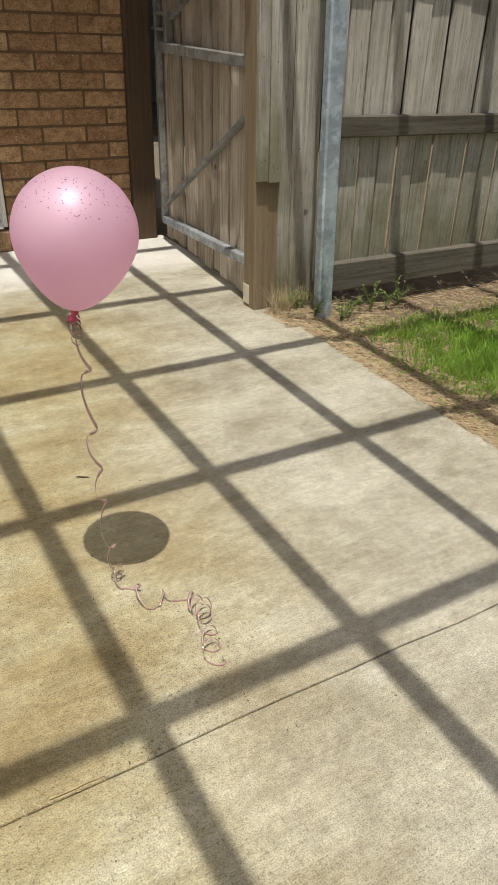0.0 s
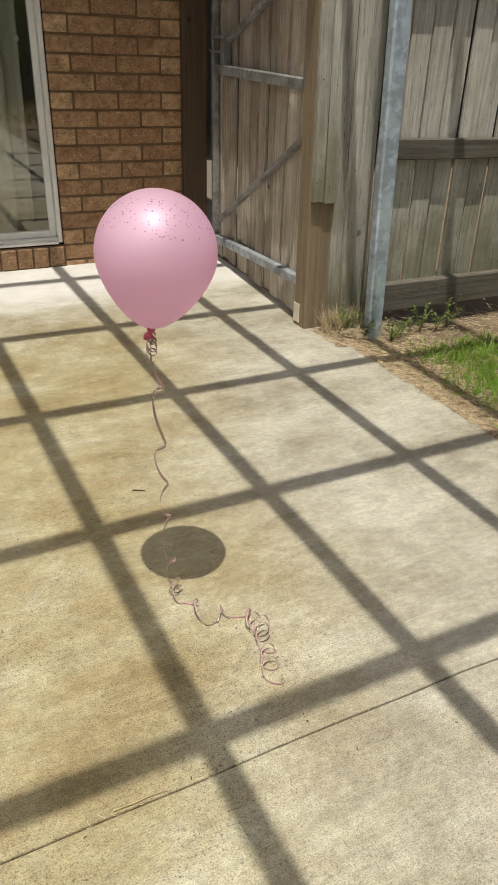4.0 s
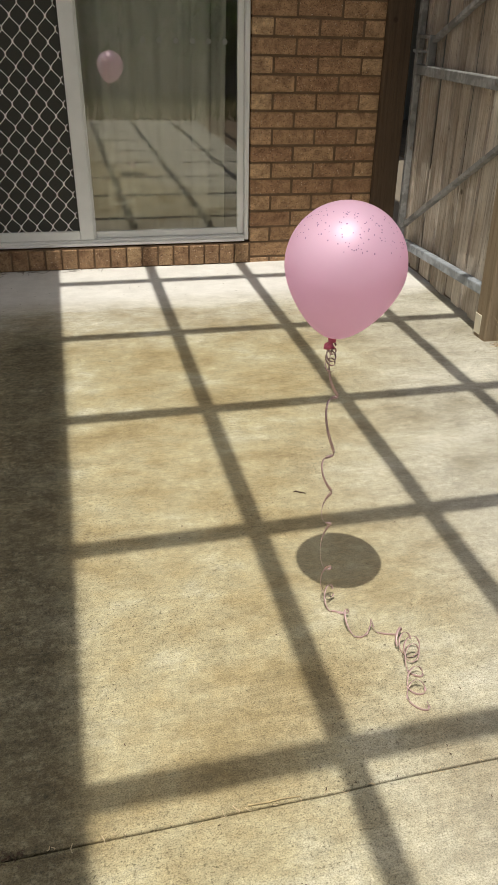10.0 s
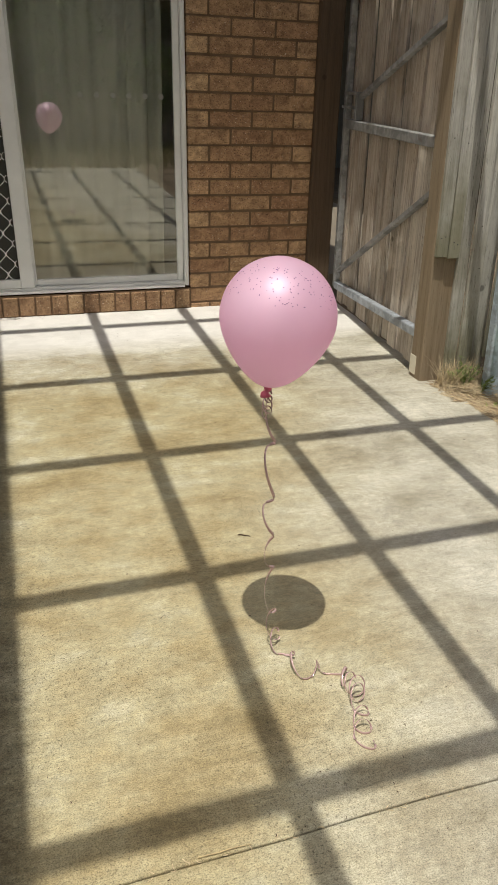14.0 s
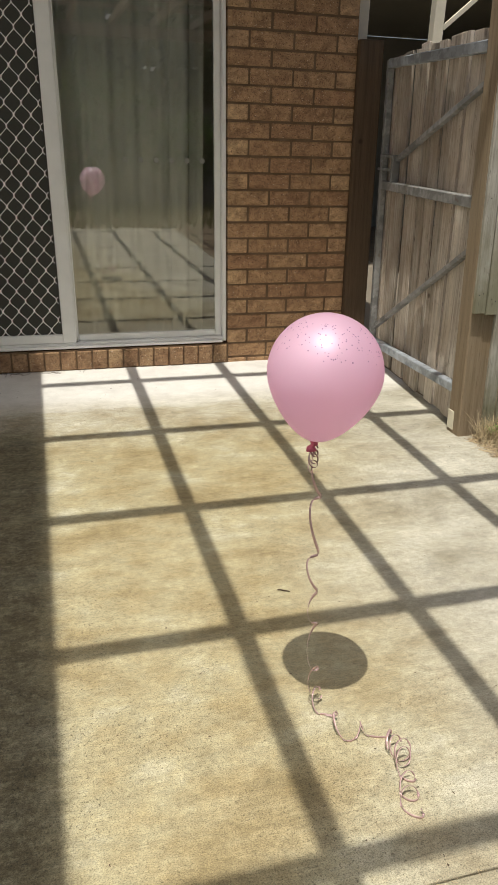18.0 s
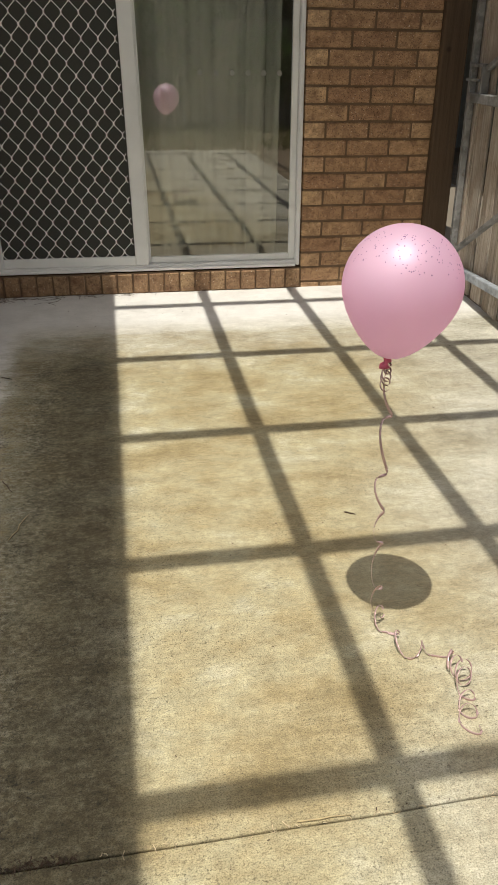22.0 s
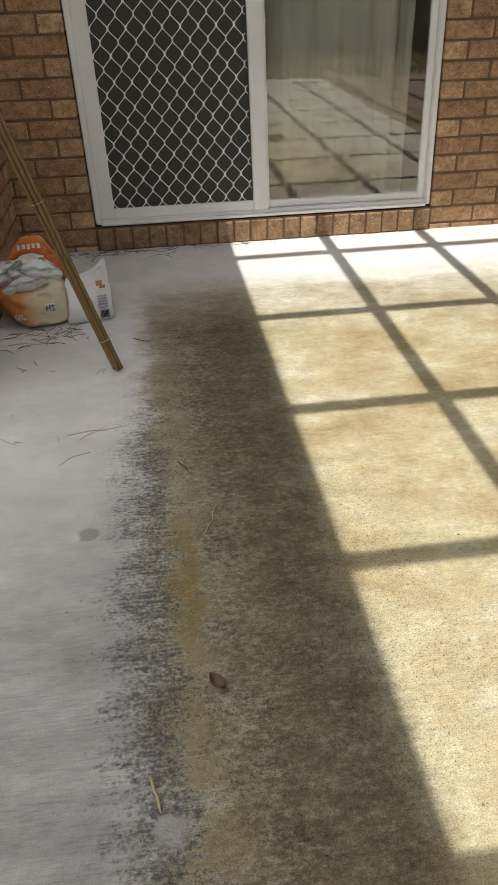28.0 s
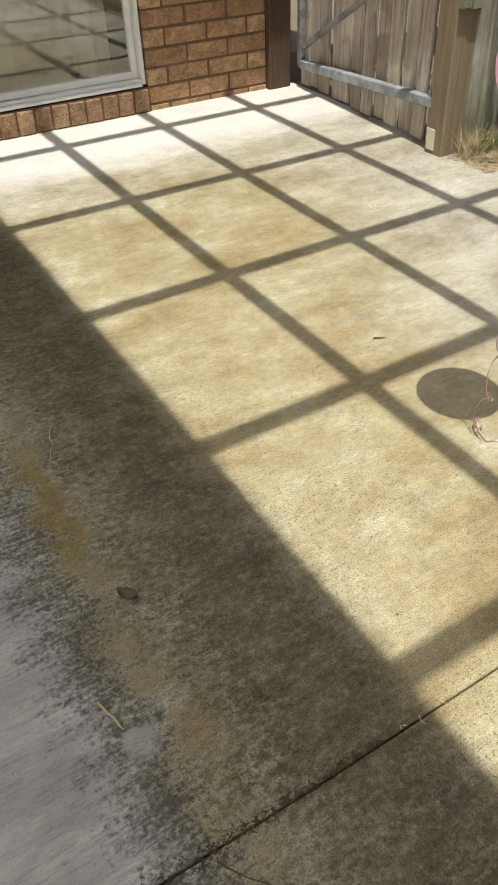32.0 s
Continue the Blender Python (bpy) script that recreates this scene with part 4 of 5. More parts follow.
for u in (0.13, 0.62, 1.2):
    c = SB + SD * u
    ring = [c + (side * math.cos(k * math.tau / 20) * 1.12 + fore * math.sin(k * math.tau / 20)) * 0.0195 * (1 + u * 0.12) for k in range(21)]
    part("tie", tube(ring, 0.0012, 5), M_TWINE, stakes, "pale twine tie")


# ---------- bags of potting mix ----------
def make_bag_print(name, stops, pos_axis="Z", wobble=0.12):
    n = Nodes(name)
    src = n.add("ShaderNodeTexCoord").outputs["Generated"]
    sp = n.add("ShaderNodeSeparateXYZ", Vector=src)
    w = n.math("MULTIPLY", n.math("SUBTRACT", n.noise(src, 3.0, 3), 0.5), wobble)
    v = n.math("ADD", sp.outputs[pos_axis], w)
    r = n.add("ShaderNodeValToRGB", Fac=v)
    el = r.color_ramp.elements
    while len(el) < len(stops):
        el.new(0.5)
    for e, (p, c) in zip(el, stops):
        e.position, e.color = p, (*c, 1)
    crease = n.noise(src, 9.0, 5, 0.6, 1.2)
    return n.done(r.outputs[0], 0.33, n.bump(crease, 0.5, 0.012))


ORANGE, CREAM, WHITE, GREEN = (0.66, 0.15, 0.028), (0.72, 0.60, 0.37), (0.86, 0.86, 0.84), (0.16, 0.22, 0.13)
M_BAG1 = make_bag_print("orange_and_cream_plastic", [(0.0, (0.50, 0.14, 0.025)), (0.28, (0.56, 0.22, 0.05)), (0.50, CREAM), (0.8, (0.70, 0.62, 0.42)), (1.0, (0.6, 0.5, 0.33))], "X")
M_BAG1T = make_bag_print("orange_plastic_flap", [(0.0, (0.62, 0.17, 0.03)), (0.34, ORANGE), (0.44, (0.70, 0.40, 0.20)), (0.52, (0.58, 0.45, 0.28)), (0.60, ORANGE), (0.85, (0.72, 0.19, 0.035)), (1.0, (0.66, 0.28, 0.09))], wobble=0.35)
M_BAG1M = make_bag_print("crumpled_white_green_plastic", [(0.0, (0.5, 0.4, 0.25)), (0.35, WHITE), (0.55, GREEN), (0.62, WHITE), (1.0, (0.6, 0.58, 0.54))], wobble=0.6)
M_BAG1W = make_bag_print("crumpled_white_plastic", [(0.0, (0.62, 0.60, 0.55)), (0.4, WHITE), (0.55, (0.36, 0.46, 0.42)), (0.66, WHITE), (1.0, WHITE)], wobble=0.5)
M_BAG2 = make_bag_print("white_woven_plastic", [(0.0, (0.50, 0.50, 0.51)), (0.4, WHITE), (0.8, (0.78, 0.78, 0.76)), (1.0, (0.70, 0.70, 0.69))])
M_INK = make_plain("black_ink", (0.03, 0.03, 0.035), 0.5, 0.1)
M_PALEINK = make_plain("pale_ink", (0.75, 0.72, 0.64), 0.5, 0.05)


def pillow(w, d, h, seed, pinch=0.25, crumple=0.012, top_flat=0.35, square=4):
    """A stuffed bag: rounded block, pinched at the top, with folds."""
    bm = bmesh.new()
    bmesh.ops.create_cube(bm, size=2)
    bmesh.ops.subdivide_edges(bm, edges=bm.edges, cuts=13, use_grid_fill=True)
    off = Vector((seed * 3.1, seed * 1.7, 0))
    for v in bm.verts:
        x, y, z = v.co
        r = (abs(x) ** square + abs(y) ** square + abs(z) ** square) ** (1 / square)
        x, y, z = x / r, y / r, z / r
        k = (z + 1) / 2
        bulge = 1 - pinch * k * k
        fold = noise.noise(Vector((x * 2.2, y * 2.2, z * 3.2)) + off) * crumple * (0.6 + 1.4 * k)
        thin = 1 - top_flat * k ** 1.6
        v.co = Vector((x * w / 2 * bulge + fold, y * d / 2 * thin + fold * 1.3, (k * h) + fold * 0.8 * k))
    return bm


def label_on(parent, name, boxes, mat, lab=""):
    bm = bmesh.new()
    for lo, hi in boxes:
        bm_box(bm, lo, hi)
    return part(name, bm, mat, parent, lab)


bag1 = thing("potting_mix_bag", "opened crumpled orange and cream potting mix bag on the concrete", "bag", (-1.100, -0.845, 0.0))
bag1.rotation_euler = (0, 0, radians(8))
bm = pillow(0.27, 0.24, 0.172, 2, -0.06, 0.010, 0.04, 5)
for v in bm.verts:
    k = max(0.0, 1 - v.co.z / 0.172)
    v.co.x += (0.075 * k * k if v.co.x < 0 else 0.0) * min(1.0, -v.co.x / 0.08) + 0.012
    v.co.z += 0.022 * max(0.0, v.co.x / 0.135) * (1 - k) - 0.02 * (1 - k) * (1 - min(1.0, abs(v.co.x) / 0.13)) * (1 if v.co.y < 0.03 else 0)
part("body", bm, M_BAG1, bag1, smooth=True)


def crumpled_sheet(w, h, seed, amp, curl_in):
    """A slack sheet of bag film: folded over, creased, and doubled back at its rim."""
    bm = bmesh.new()
    nx, nz = 26, 20
    off = Vector((seed * 2.3, seed * 5.1, 0))
    rows = []
    for j in range(nz + 1):
        v = j / nz
        row = []
        for i in range(nx + 1):
            u = i / nx - 0.5
            rough_p = Vector((u * 4.2, v * 3.4, 0)) + off
            f = noise.noise(rough_p) * amp + abs(noise.noise(rough_p * 2.3)) * amp * 0.8 + noise.noise(rough_p * 5) * amp * 0.25
            half = w * (0.5 - 0.16 * v * v + 0.05 * math.sin(seed + v * 7))
            row.append(bm.verts.new((u * 2 * half, -curl_in * math.sin(v * 2.6) - 0.35 * w * u * u + f, v * h * (1 - 0.35 * (2 * u) ** 2 * v) + f * 0.5)))
        rows.append(row)
    for a, b in zip(rows, rows[1:]):
        for i in range(nx):
            bm.faces.new((a[i], a[i + 1], b[i + 1], b[i]))
    return bm


# the slack orange back of the bag stands up behind the mouth and folds down at one side
for at, w, h, rx, ry, rz, sd, amp, cin in (((0.015, 0.075, 0.10), 0.30, 0.225, -4, 6, 2, 5, 0.014, 0.03), ((-0.125, 0.02, 0.06), 0.24, 0.195, -24, -30, 26, 6, 0.014, 0.05), ((0.095, 0.045, 0.13), 0.20, 0.12, -16, 24, -14, 8, 0.012, 0.03)):
    ob = part("folded_top", crumpled_sheet(w, h, sd, amp, cin), M_BAG1T, bag1, "orange folded bag top", True)
    ob.matrix_basis = pose(*at, rx, ry, rz)
    ob.modifiers.new("thick", "SOLIDIFY").thickness = 0.0015
for k, (at, w, h, ry, rz) in enumerate((((-0.065, -0.02, 0.145), 0.19, 0.115, -24, 18), ((0.035, -0.03, 0.145), 0.21, 0.105, 4, -10), ((0.115, -0.02, 0.12), 0.15, 0.105, 26, -24), ((-0.01, -0.075, 0.140), 0.17, 0.060, -6, 4), ((0.02, 0.02, 0.16), 0.18, 0.10, -10, 8))):
    ob = part("crumpled_mouth", crumpled_sheet(w, h, 9 + k, 0.019, 0.055), (M_BAG1M, M_BAG1W, M_BAG1T, M_BAG1W, M_BAG1M)[k], bag1, "crumpled white and green bag mouth", True)
    ob.matrix_basis = pose(*at, -28, ry, rz)
    ob.modifiers.new("thick", "SOLIDIFY").thickness = 0.0015
part("barcode_label", box((0.048, -0.1245, 0.070), (0.088, -0.1205, 0.105)), M_PALEINK, bag1, "white barcode label")
label_on(bag1, "barcode", [((0.051 + 0.0042 * i, -0.1262, 0.074), (0.0535 + 0.0042 * i - 0.0008 * (i % 3), -0.1248, 0.101)) for i in range(9)], M_INK, "black barcode bars")
txt = bpy.data.curves.new("volume_mark", "FONT")
txt.body, txt.size, txt.extrude = "50L", 0.032, 0.0006
tmp = new("volume_mark", txt)
bpy.context.view_layer.update()
me = bpy.data.meshes.new_from_object(tmp.evaluated_get(bpy.context.evaluated_depsgraph_get()))
bpy.data.objects.remove(tmp)
me.materials.clear()
me.materials.append(M_PALEINK)
ob = new("volume_mark", me)
ob.parent = bag1
ob.matrix_basis = pose(-0.075, -0.1235, 0.052, 88, 0, 0)
label_on(bag1, "title_mark", [((-0.020 + 0.019 * i, 0.020 + 0.001 * i, 0.284 + 0.003 * (i % 2)), (-0.008 + 0.019 * i, 0.027 + 0.001 * i, 0.303)) for i in range(5)], M_PALEINK, "pale printed lettering")

bag2 = thing("white_bag", "small white plastic bag with orange print and peaked corners", "bag", (-0.873, -0.885, 0.0))
bag2.rotation_euler = (0, 0, radians(14))


def peaked_bag():
    bm = pillow(0.172, 0.095, 0.200, 13, 0.14, 0.008, 0.90, 9)
    for v in bm.verts:
        k = max(0.0, v.co.z / 0.205 - 0.7) / 0.3
        v.co.z += 0.046 * k * max(0.0, v.co.x / 0.07) ** 2 - 0.012 * k * (1 - min(1.0, abs(v.co.x) / 0.06))
        low = max(0.0, 1 - v.co.z / 0.05)
        v.co.x += 0.014 * low * (abs(v.co.x) / 0.08) ** 4 * (1 if v.co.x > 0 else -1)
        v.co.x += 0.012 * (v.co.z / 0.2) * (1 if v.co.x > 0 else 0)
    return bm


part("body", peaked_bag(), M_BAG2, bag2, smooth=True)
label_on(bag2, "orange_print", [((0.034, -0.041, 0.150), (0.058, -0.034, 0.168)), ((0.046, -0.043, 0.138), (0.068, -0.037, 0.149))], make_plain("orange_ink", (0.66, 0.22, 0.06), 0.4, 0.2, 60), "orange printed panel")
label_on(bag2, "barcode", [((0.036 + 0.005 * i, -0.054, 0.018), (0.0388 + 0.005 * i, -0.049, 0.048)) for i in range(7)], M_INK, "black barcode bars")
label_on(bag2, "fine_print", [((0.03, -0.052 + 0.0012 * i, 0.06 + 0.011 * i), (0.068, -0.046 + 0.0012 * i, 0.065 + 0.011 * i)) for i in range(5)], make_plain("grey_ink", (0.45, 0.45, 0.46), 0.5), "grey lines of print")

# ---------- twigs and leaf litter ----------
M_TWIG = make_plain("dry_twig", (0.085, 0.055, 0.035), 0.9, 0.3, 60)
M_STRAWBIT = make_plain("pale_stalk", (0.42, 0.33, 0.18), 0.8, 0.25, 60)
M_DEADLEAF = make_plain("dead_leaf", (0.10, 0.062, 0.035), 0.8, 0.35, 60)


def bent(a, b, r, seed, wob=0.15):
    q = random.Random(seed)
    a, b = Vector(a), Vector(b)
    l = (b - a).length
    pts = []
    for i in range(6):
        p = a.lerp(b, i / 5)
        if 0 < i < 5:
            p += Vector((q.uniform(-1, 1), q.uniform(-1, 1), 0)) * l * wob * 0.3
        p.z = max(p.z, r)
        pts.append(p)
    return tube(pts, [r, r, r * 0.95, r * 0.85, r * 0.7, r * 0.45], 6)


twig = thing("twig", "short dry brown twig lying on the concrete", "twig", (0, 0, 0), "twigs on the patio")
part("stem", bent((0.458, -2.334, 0.003), (0.486, -2.351, 0.003), 0.0019, 1), M_TWIG, twig, smooth=True)
part("bud", bent((0.458, -2.334, 0.003), (0.450, -2.337, 0.006), 0.0019, 2), M_TWIG, twig, smooth=True)
for k, (a, b, r, m, lab) in enumerate((
        ((-0.672, -2.975, 0.003), (-0.655, -3.045, 0.003), 0.0026, M_STRAWBIT, "thin straw-coloured stalk lying on the concrete"),
        ((-0.572, -2.000, 0.003), (-0.536, -2.068, 0.003), 0.0020, M_TWIG, "thin dark stalk lying on the concrete"),
        ((-0.52, -2.33, 0.003), (-0.47, -2.20, 0.004), 0.0014, M_STRAWBIT, "curved pale grass stalk on the concrete"),
        ((-0.90, -1.80, 0.003), (-0.72, -1.77, 0.003), 0.0012, M_STRAWBIT, "forked twig lying on the concrete"),
        ((-0.86, -1.83, 0.003), (-0.78, -1.76, 0.003), 0.0011, M_STRAWBIT, "pale stalk lying on the concrete"),
        ((-0.70, -1.12, 0.003), (-0.63, -1.17, 0.003), 0.0016, M_TWIG, "dark twig lying on the concrete"),
        ((0.085, -3.284, 0.003), (0.185, -3.287, 0.003), 0.0016, M_STRAWBIT, "pale straw lying along the slab joint"),
        ((-0.80, -3.42, 0.003), (-0.66, -3.45, 0.003), 0.0011, M_STRAWBIT, "long dry stalk lying on the front slab"),
        ((-0.62, -3.31, 0.003), (-0.55, -3.40, 0.003), 0.0010, M_TWIG, "dry brown stalk lying on the front slab"))):
    t = thing("stalk", lab, "twig", (0, 0, 0), "twigs on the patio")
    part("stem", bent(a, b, r, 10 + k), m, t, smooth=True)
leaf = thing("dead_leaf", "small curled dark dead leaf on the concrete", "leaf", (-0.535, -2.801, 0.004))
bm = bmesh.new()
bmesh.ops.create_grid(bm, x_segments=4, y_segments=6, size=0.5)
for v in bm.verts:
    u = v.co.y * 2
    v.co = Vector((v.co.x * 0.026 * (1.05 - u * u), v.co.y * 0.045, 0.004 + 0.010 * abs(v.co.x) * 2 + 0.006 * u * u))
ob = part("blade", bm, M_DEADLEAF, leaf, smooth=True)
ob.matrix_basis = pose(0, 0, 0, 0, 0, 35)
ob.modifiers.new("thick", "SOLIDIFY").thickness = 0.001


def litter(name, n, spot, size, mat, seed, lab, cat):
    """Uncountable small bits lying flat: thin three-sided slivers."""
    q = random.Random(seed)
    vs, fs = [], []
    for _ in range(n):
        x, y, z0 = spot(q)
        a, l, w = q.uniform(0, math.tau), q.uniform(*size), q.uniform(0.0005, 0.0012)
        dx, dy, nx, ny = math.cos(a) * l / 2, math.sin(a) * l / 2, -math.sin(a) * w, math.cos(a) * w
        bend = q.uniform(-0.25, 0.25) * l
        zz = z0 + q.uniform(0.0005, 0.003)
        lift = q.uniform(0, 0.12) * l
        b = len(vs)
        for px, py, pz in ((x - dx, y - dy, zz), (x + nx * bend / w if w else x, y + ny * bend / w, zz + lift * 0.4), (x + dx, y + dy, zz + lift)):
            vs.extend([(px + nx, py + ny, pz), (px - nx, py - ny, pz), (px, py, pz + w * 1.6)])
        for s in (0, 3):
            for k in range(3):
                fs.append((b + s + k, b + s + (k + 1) % 3, b + s + 3 + (k + 1) % 3, b + s + 3 + k))
        fs.extend([(b, b + 2, b + 1), (b + 6, b + 7, b + 8)])
    return tagged(soup(name, vs, fs, mat), lab, cat, kind="stuff")


litter("leaf_litter", 190, lambda q: (*q.choice(((q.gauss(-1.04, 0.09), q.gauss(-1.02, 0.05)), (q.uniform(-1.3, 0.1), -0.02 - abs(q.gauss(0, 0.025))), (q.uniform(-1.3, -0.5), -0.04 - abs(q.gauss(0, 0.05))))), 0.0) if q.random() < 0.9 else (q.uniform(-1.3, -0.8), q.uniform(-2.6, -0.9), 0.0),
       (0.012, 0.10), M_TWIG, 31, "dry brown twigs and leaf litter swept against the wall", "leaf litter")
litter("slab_crumbs", 420, lambda q: (q.uniform(-1.2, 1.65), q.uniform(-3.5, -0.2), 0.0), (0.0015, 0.006), M_TWIG, 32, "small dark crumbs scattered over the concrete", "debris")

# ---------- dry straw and grass beside the slab ----------
M_STRAW = make_plain("dry_straw", (0.50, 0.405, 0.26), 0.85, 0.35, 45)
M_STRAW2 = make_plain("brown_straw", (0.22, 0.145, 0.08), 0.9, 0.35, 45)
M_BLADE = make_thin("grass_blade", (0.20, 0.34, 0.055), (0.42, 0.62, 0.09), 0.4, 0.5, 0.4, 0.45, 9)
M_WEED = make_thin("weed_leaf", (0.20, 0.27, 0.09), (0.34, 0.44, 0.12), 0.35, 0.55, 0.3, 0.4, 20)


def straw_spot(q):
    y = q.uniform(-3.9, -1.36)
    x = 1.725 + abs(q.gauss(0, 0.16)) - (0.07 * q.random() if y > -1.6 else 0.0) if q.random() < 0.5 else q.uniform(1.745, 3.6)
    if x < 1.748:
        return (x, y, 0.0)
    return (x, y, -0.028 + 0.012 * q.random())


litter("joint_straw", 40, lambda q: (lambda x: (x, jy(x) + q.gauss(0, 0.004), -0.001))(q.choice((q.uniform(-0.3, 1.65), q.uniform(-0.3, 0.6)))), (0.004, 0.018), M_STRAW, 44, "dry straw lying in the slab joint", "straw")
litter("joint_moss", 1100, lambda q: (lambda x: (x, jy(x) + q.gauss(0, 0.006 + 0.010 * max(0.0, -0.45 - x)), -0.001))(q.uniform(-1.2, -0.30)), (0.002, 0.008), M_TWIG, 45, "dark dirt and moss crumbs in the slab joint", "moss")
litter("dry_straw", 17000, straw_spot, (0.012, 0.075), M_STRAW, 41, "dry straw-coloured grass clippings along the slab edge", "straw")
litter("brown_thatch", 9000, straw_spot, (0.010, 0.05), M_STRAW2, 42, "brown dead thatch on the soil beside the slab", "thatch")
litter("post_straw", 900, lambda q: (1.73 + abs(q.gauss(0.0, 0.14)), -1.41 - abs(q.gauss(0.0, 0.05)), q.uniform(-0.025, 0.03)), (0.03, 0.11), M_STRAW, 43, "dry grass caught round the gate post", "straw")


def blades(name, n, spot, hgt, mat, seed, lab, cat, wid=(0.0016, 0.0034)):
    q = random.Random(seed)
    vs, fs = [], []
    for _ in range(n):
        x, y, dens = spot(q)
        h, w, a = q.uniform(*hgt) * dens, q.uniform(*wid), q.uniform(0, math.tau)
        lean, la = q.uniform(0.1, 0.9) * h, q.uniform(0, math.tau)
        cx, cy = math.cos(a) * w, math.sin(a) * w
        b = len(vs)
        for k, (u, s) in enumerate(((0, 1.0), (0.45, 0.9), (0.8, 0.55))):
            px, py, pz = x + math.cos(la) * lean * u * u, y + math.sin(la) * lean * u * u, -0.028 + h * u
            vs.extend([(px - cx * s, py - cy * s, pz), (px + cx * s, py + cy * s, pz)])
        vs.append((x + math.cos(la) * lean, y + math.sin(la) * lean, -0.028 + h * 0.97))
        fs.extend([(b, b + 1, b + 3, b + 2), (b + 2, b + 3, b + 5, b + 4), (b + 4, b + 5, b + 6)])
    return tagged(soup(name, vs, fs, mat), lab, cat, kind="stuff")


blades("dry_tuft", 420, lambda q: (1.69 + abs(q.gauss(0.02, 0.10)), -1.385 - abs(q.gauss(0.0, 0.05)), 1.0), (0.05, 0.19), M_STRAW, 53, "dry pale grass tuft round the foot of the gate post", "dry grass", (0.0008, 0.0018))


def lawn_spot(q):
    while True:
        x, y = q.uniform(1.80, 3.9), q.uniform(-3.6, -1.60)
        d = noise.noise(Vector((x * 2.6, y * 2.6, 3.0))) * 0.28
        edge_l = 1.90 + 0.04 * math.sin(y * 9) + d * 0.35
        top, low = -1.70 + d * 0.25, -2.50 - 0.3 * max(0, x - 2.0) + d * 0.5
        if x > edge_l and low < y < top:
            f = min(1.0, 0.12 + 1.5 * min(x - edge_l, top - y, y - low)) * min(1.0, 0.55 + 1.6 * (0.3 + noise.noise(Vector((x * 7, y * 7, 1.0)))))
            if q.random() < f:
                return x, y, 0.5 + 0.5 * f
        elif q.random() < 0.03:
            return x, y, 0.5


blades("lawn_grass", 30000, lawn_spot, (0.025, 0.085), M_BLADE, 51, "patch of bright green lawn grass beside the fence", "grass")


def weed(x, y, h, seed, lab):
    q = random.Random(seed)
    t = thing("weed", lab, "weed", (x, y, -0.03), "weeds at the fence foot")
    for k in range(q.randint(4, 6)):
        a = q.uniform(0, math.tau)
        tip = Vector((math.cos(a) * h * q.uniform(0.2, 0.6), math.sin(a) * h * q.uniform(0.1, 0.4) - 0.03, h * q.uniform(0.6, 1.0)))
        part("stem", tube([Vector((0, 0, 0)), tip * 0.5 + Vector((0, 0, 0.02)), tip], [0.0022, 0.0016, 0.0008], 5), M_WEED, t)
        vs, fs = [], []
        for i in range(13):
            u = q.uniform(0.15, 1.0)
            c = tip * u + Vector((0, 0, 0.015 * (1 - u)))
            b, l, w = len(vs), q.uniform(0.012, 0.030), q.uniform(0.0025, 0.006)
            aa, pz = q.uniform(0, math.tau), q.uniform(-0.3, 0.6)
            d = Vector((math.cos(aa), math.sin(aa), pz)).normalized()
            sd = d.cross(Vector((0, 0, 1))).normalized()
            for vv in (c, c + d * l * 0.5 + sd * w, c + d * l, c + d * l * 0.5 - sd * w):
                vs.append(tuple(vv))
            fs.append((b, b + 1, b + 2, b + 3))
        soup("leaves", vs, fs, M_WEED, t)
    return t


for k, (x, y, h) in enumerate(((1.80, -1.46, 0.17), (1.86, -1.50, 0.15), (1.97, -1.57, 0.13), (2.20, -1.50, 0.17), (2.36, -1.51, 0.19), (2.05, -1.53, 0.11), (1.765, -1.42, 0.15), (2.28, -1.52, 0.12), (3.2, -1.52, 0.12), (1.83, -1.43, 0.20))):
    weed(x, y, h, 60 + k, "small green weed growing at the fence foot")

# ---------- yard behind the camera, seen in the door glass ----------
M_YARDFENCE = make_wood("far_fence_timber", (0.16, 0.12, 0.08), (0.30, 0.25, 0.18), (0.32, 0.30, 0.27), 0.8, "z", 0.4)
M_LEAFMASS = make_thin("shrub_leaves", (0.055, 0.095, 0.03), (0.12, 0.2, 0.04), 0.3, 0.5, 0.3, 0.5, 3)
back_fence = thing("back_fence", "grey paling fence at the end of the yard", "fence", (0, 0, 0))
x, i = -7.0, 0
while x < 9.0:
    ob = part("paling", box((-0.07, -0.01, -0.05), (0.07, 0.01, 1.7 + rf.uniform(-0.03, 0.03))), M_YARDFENCE, back_fence)
    ob.matrix_basis = pose(x, -10.5, 0)
    x += 0.15
part("rail", box((-7.1, -10.56, 0.5), (9.0, -10.511, 0.58)), M_YARDFENCE, back_fence)


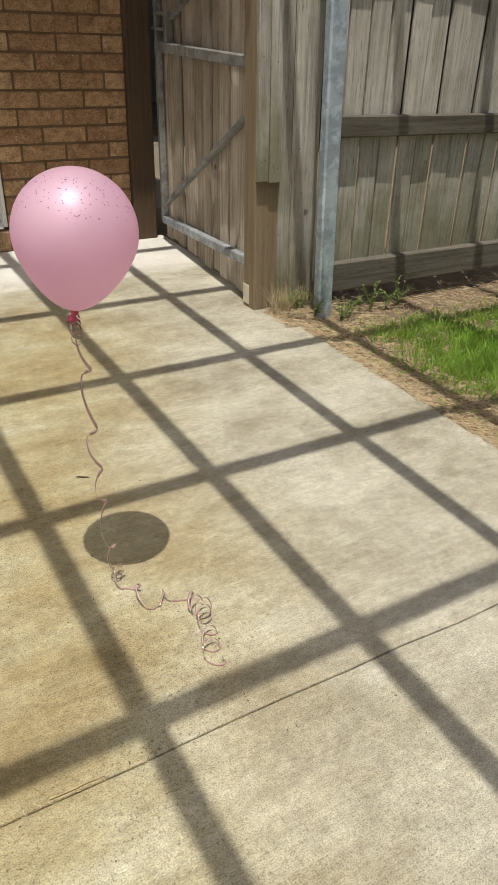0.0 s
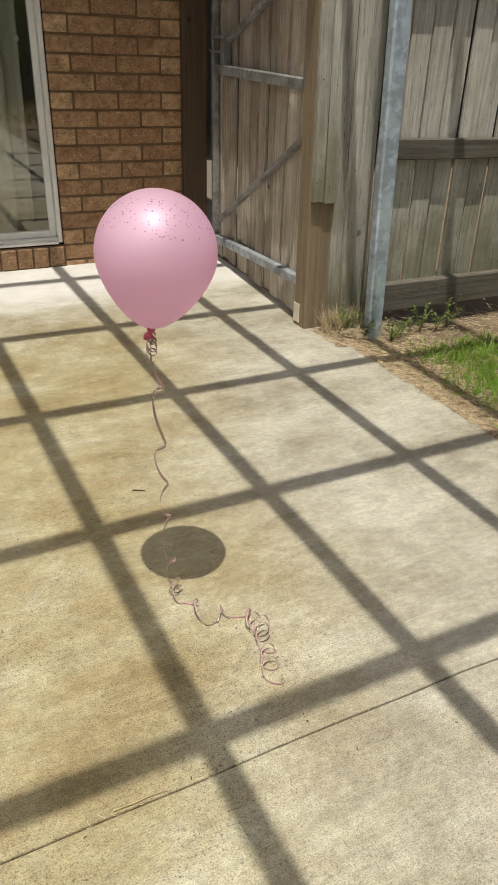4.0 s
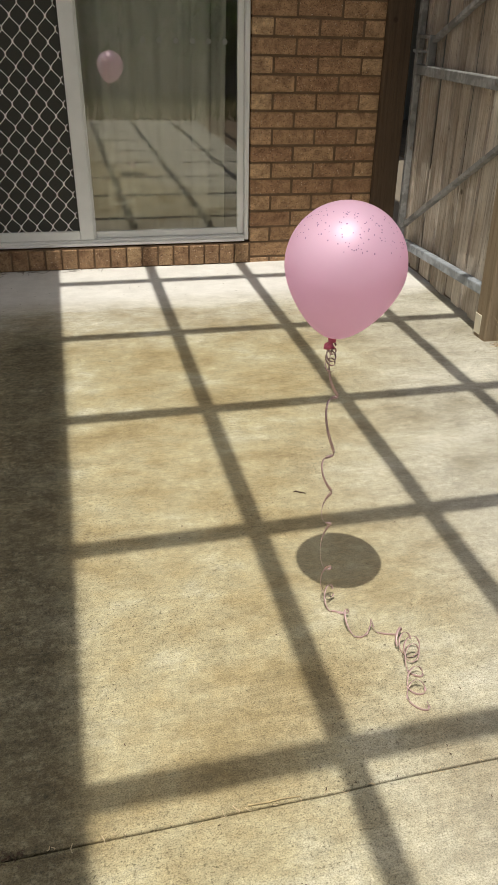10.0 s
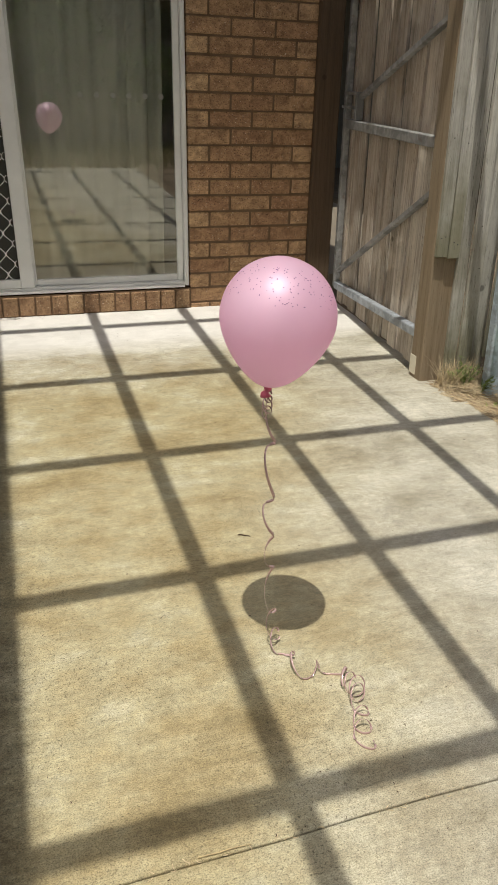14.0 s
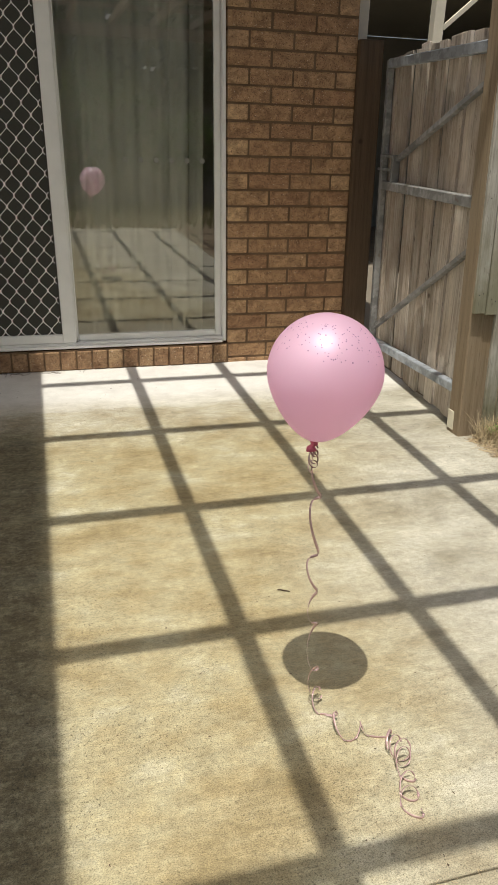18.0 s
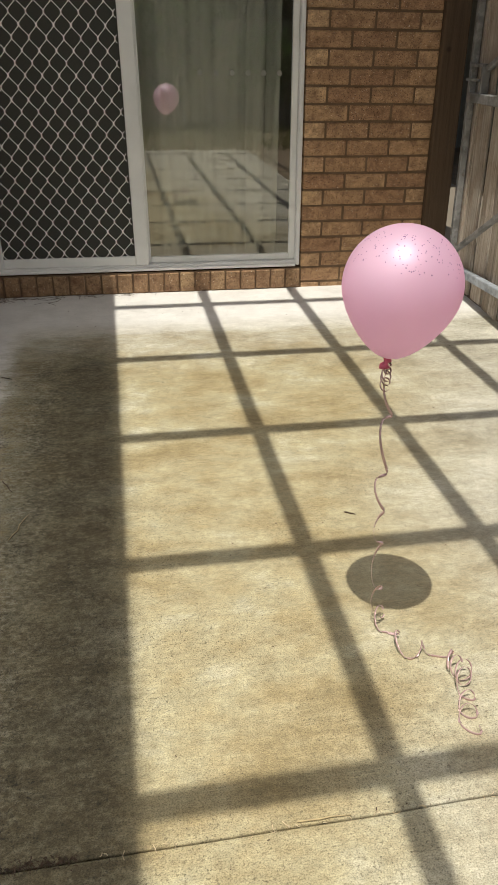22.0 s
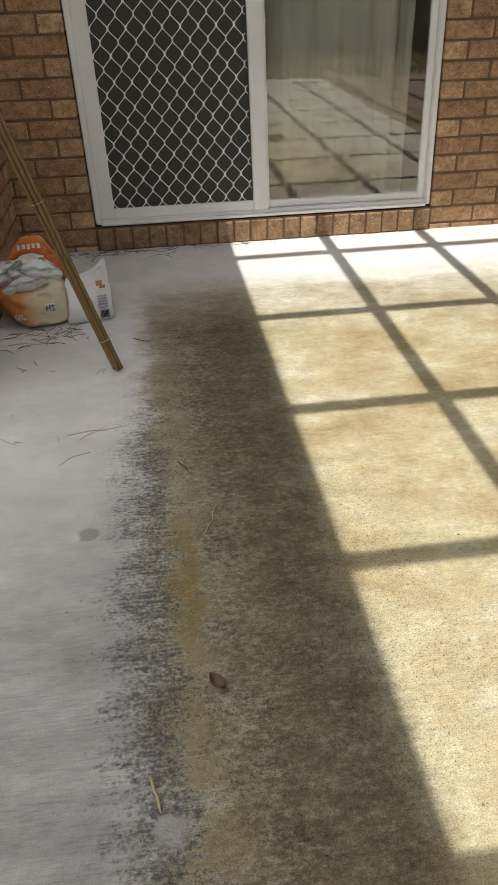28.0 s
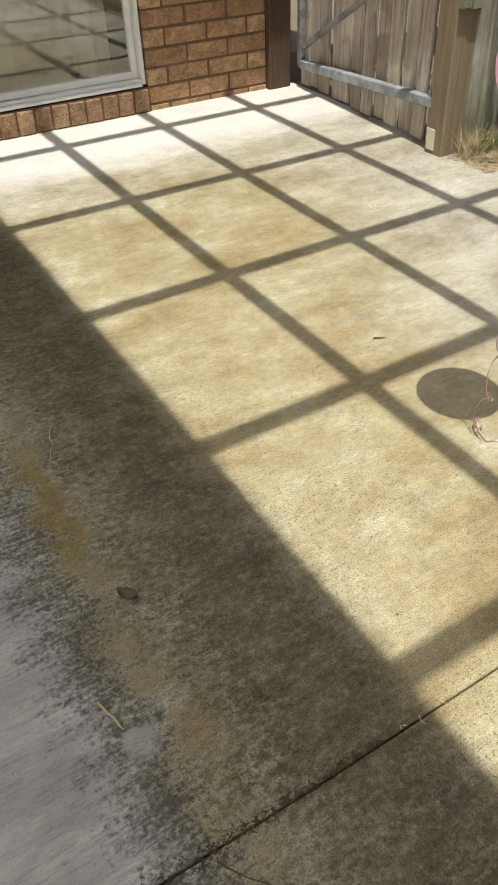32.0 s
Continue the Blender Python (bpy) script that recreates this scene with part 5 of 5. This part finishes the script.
def shrub(x, y, w, h, seed, lab):
    q = random.Random(seed)
    t = thing("shrub", lab, "shrub", (x, y, -0.03), "shrubs along the back fence")
    part("trunk", tube([(0, 0, 0), (0.03, 0.02, h * 0.5), (0.0, 0.05, h * 0.8)], [0.05, 0.035, 0.015], 7), M_YARDFENCE, t)
    vs, fs = [], []
    for _ in range(int(900 * max(1.0, h * w / 2.4))):
        u = Vector((q.gauss(0, 1), q.gauss(0, 1), q.gauss(0, 1))).normalized() * (q.random() ** 0.33)
        bump = 1 + 0.35 * noise.noise(u * 2 + Vector((seed, 0, 0)))
        c = Vector((u.x * w * bump, u.y * w * 0.7 * bump, h * 0.6 + u.z * h * 0.42 * bump))
        d = Vector((q.gauss(0, 1), q.gauss(0, 1), q.gauss(0, 1))).normalized()
        sd = d.orthogonal().normalized()
        b, l = len(vs), q.uniform(0.06, 0.13) * (2.6 if h > 4 else 1.2)
        for vv in (c, c + d * l * 0.5 + sd * l * 0.28, c + d * l, c + d * l * 0.5 - sd * l * 0.28):
            vs.append(tuple(vv))
        fs.append((b, b + 1, b + 2, b + 3))
    soup("crown", vs, fs, M_LEAFMASS, t)


# last four: unseen tall trees, added to keep sky out of the glass reflection
for k, (x, y, w, h) in enumerate(((-3.4, -9.6, 0.9, 2.4), (-1.2, -9.8, 0.8, 1.6), (1.0, -9.6, 1.0, 2.3), (2.6, -9.8, 0.8, 1.7), (4.3, -9.5, 1.1, 2.8), (0.2, -11.4, 1.6, 5.2), (2.9, -11.6, 1.7, 6.0), (5.6, -11.3, 1.6, 5.0), (-2.4, -11.5, 1.6, 5.4))):
    shrub(x, y, w, h, 70 + k, "dense green shrub or tree added at the back fence")
neighbour = thing("neighbour_house", "brown neighbouring house with a grey pitched roof", "house", (0, -20, 0))
part("wall", box((-7, -4, -0.05), (8, 4, 2.7)), M_MORTAR, neighbour)
bm = bmesh.new()
ridge = [bm.verts.new(p) for p in ((-7.6, -4.6, 2.6), (8.6, -4.6, 2.6), (8.6, 4.6, 2.6), (-7.6, 4.6, 2.6), (-4, 0, 4.6), (5, 0, 4.6))]
for f in ((0, 1, 5, 4), (2, 3, 4, 5), (1, 2, 5), (3, 0, 4), (3, 2, 1, 0)):
    bm.faces.new([ridge[i] for i in f])
part("roof", bm, make_plain("grey_tile_roof", (0.30, 0.30, 0.31), 0.7, 0.15, 4), neighbour)
M_YARDGRASS = make_thin("dry_lawn_blade", (0.15, 0.15, 0.065), (0.24, 0.24, 0.08), 0.4, 0.6, 0.3, 0.4, 3)
blades("yard_grass", 9000, lambda q: (q.uniform(-6, 8), q.uniform(-10.3, -6.5), 1.0), (0.05, 0.12), M_YARDGRASS, 52, "green lawn of the back yard", "grass", (0.006, 0.014))
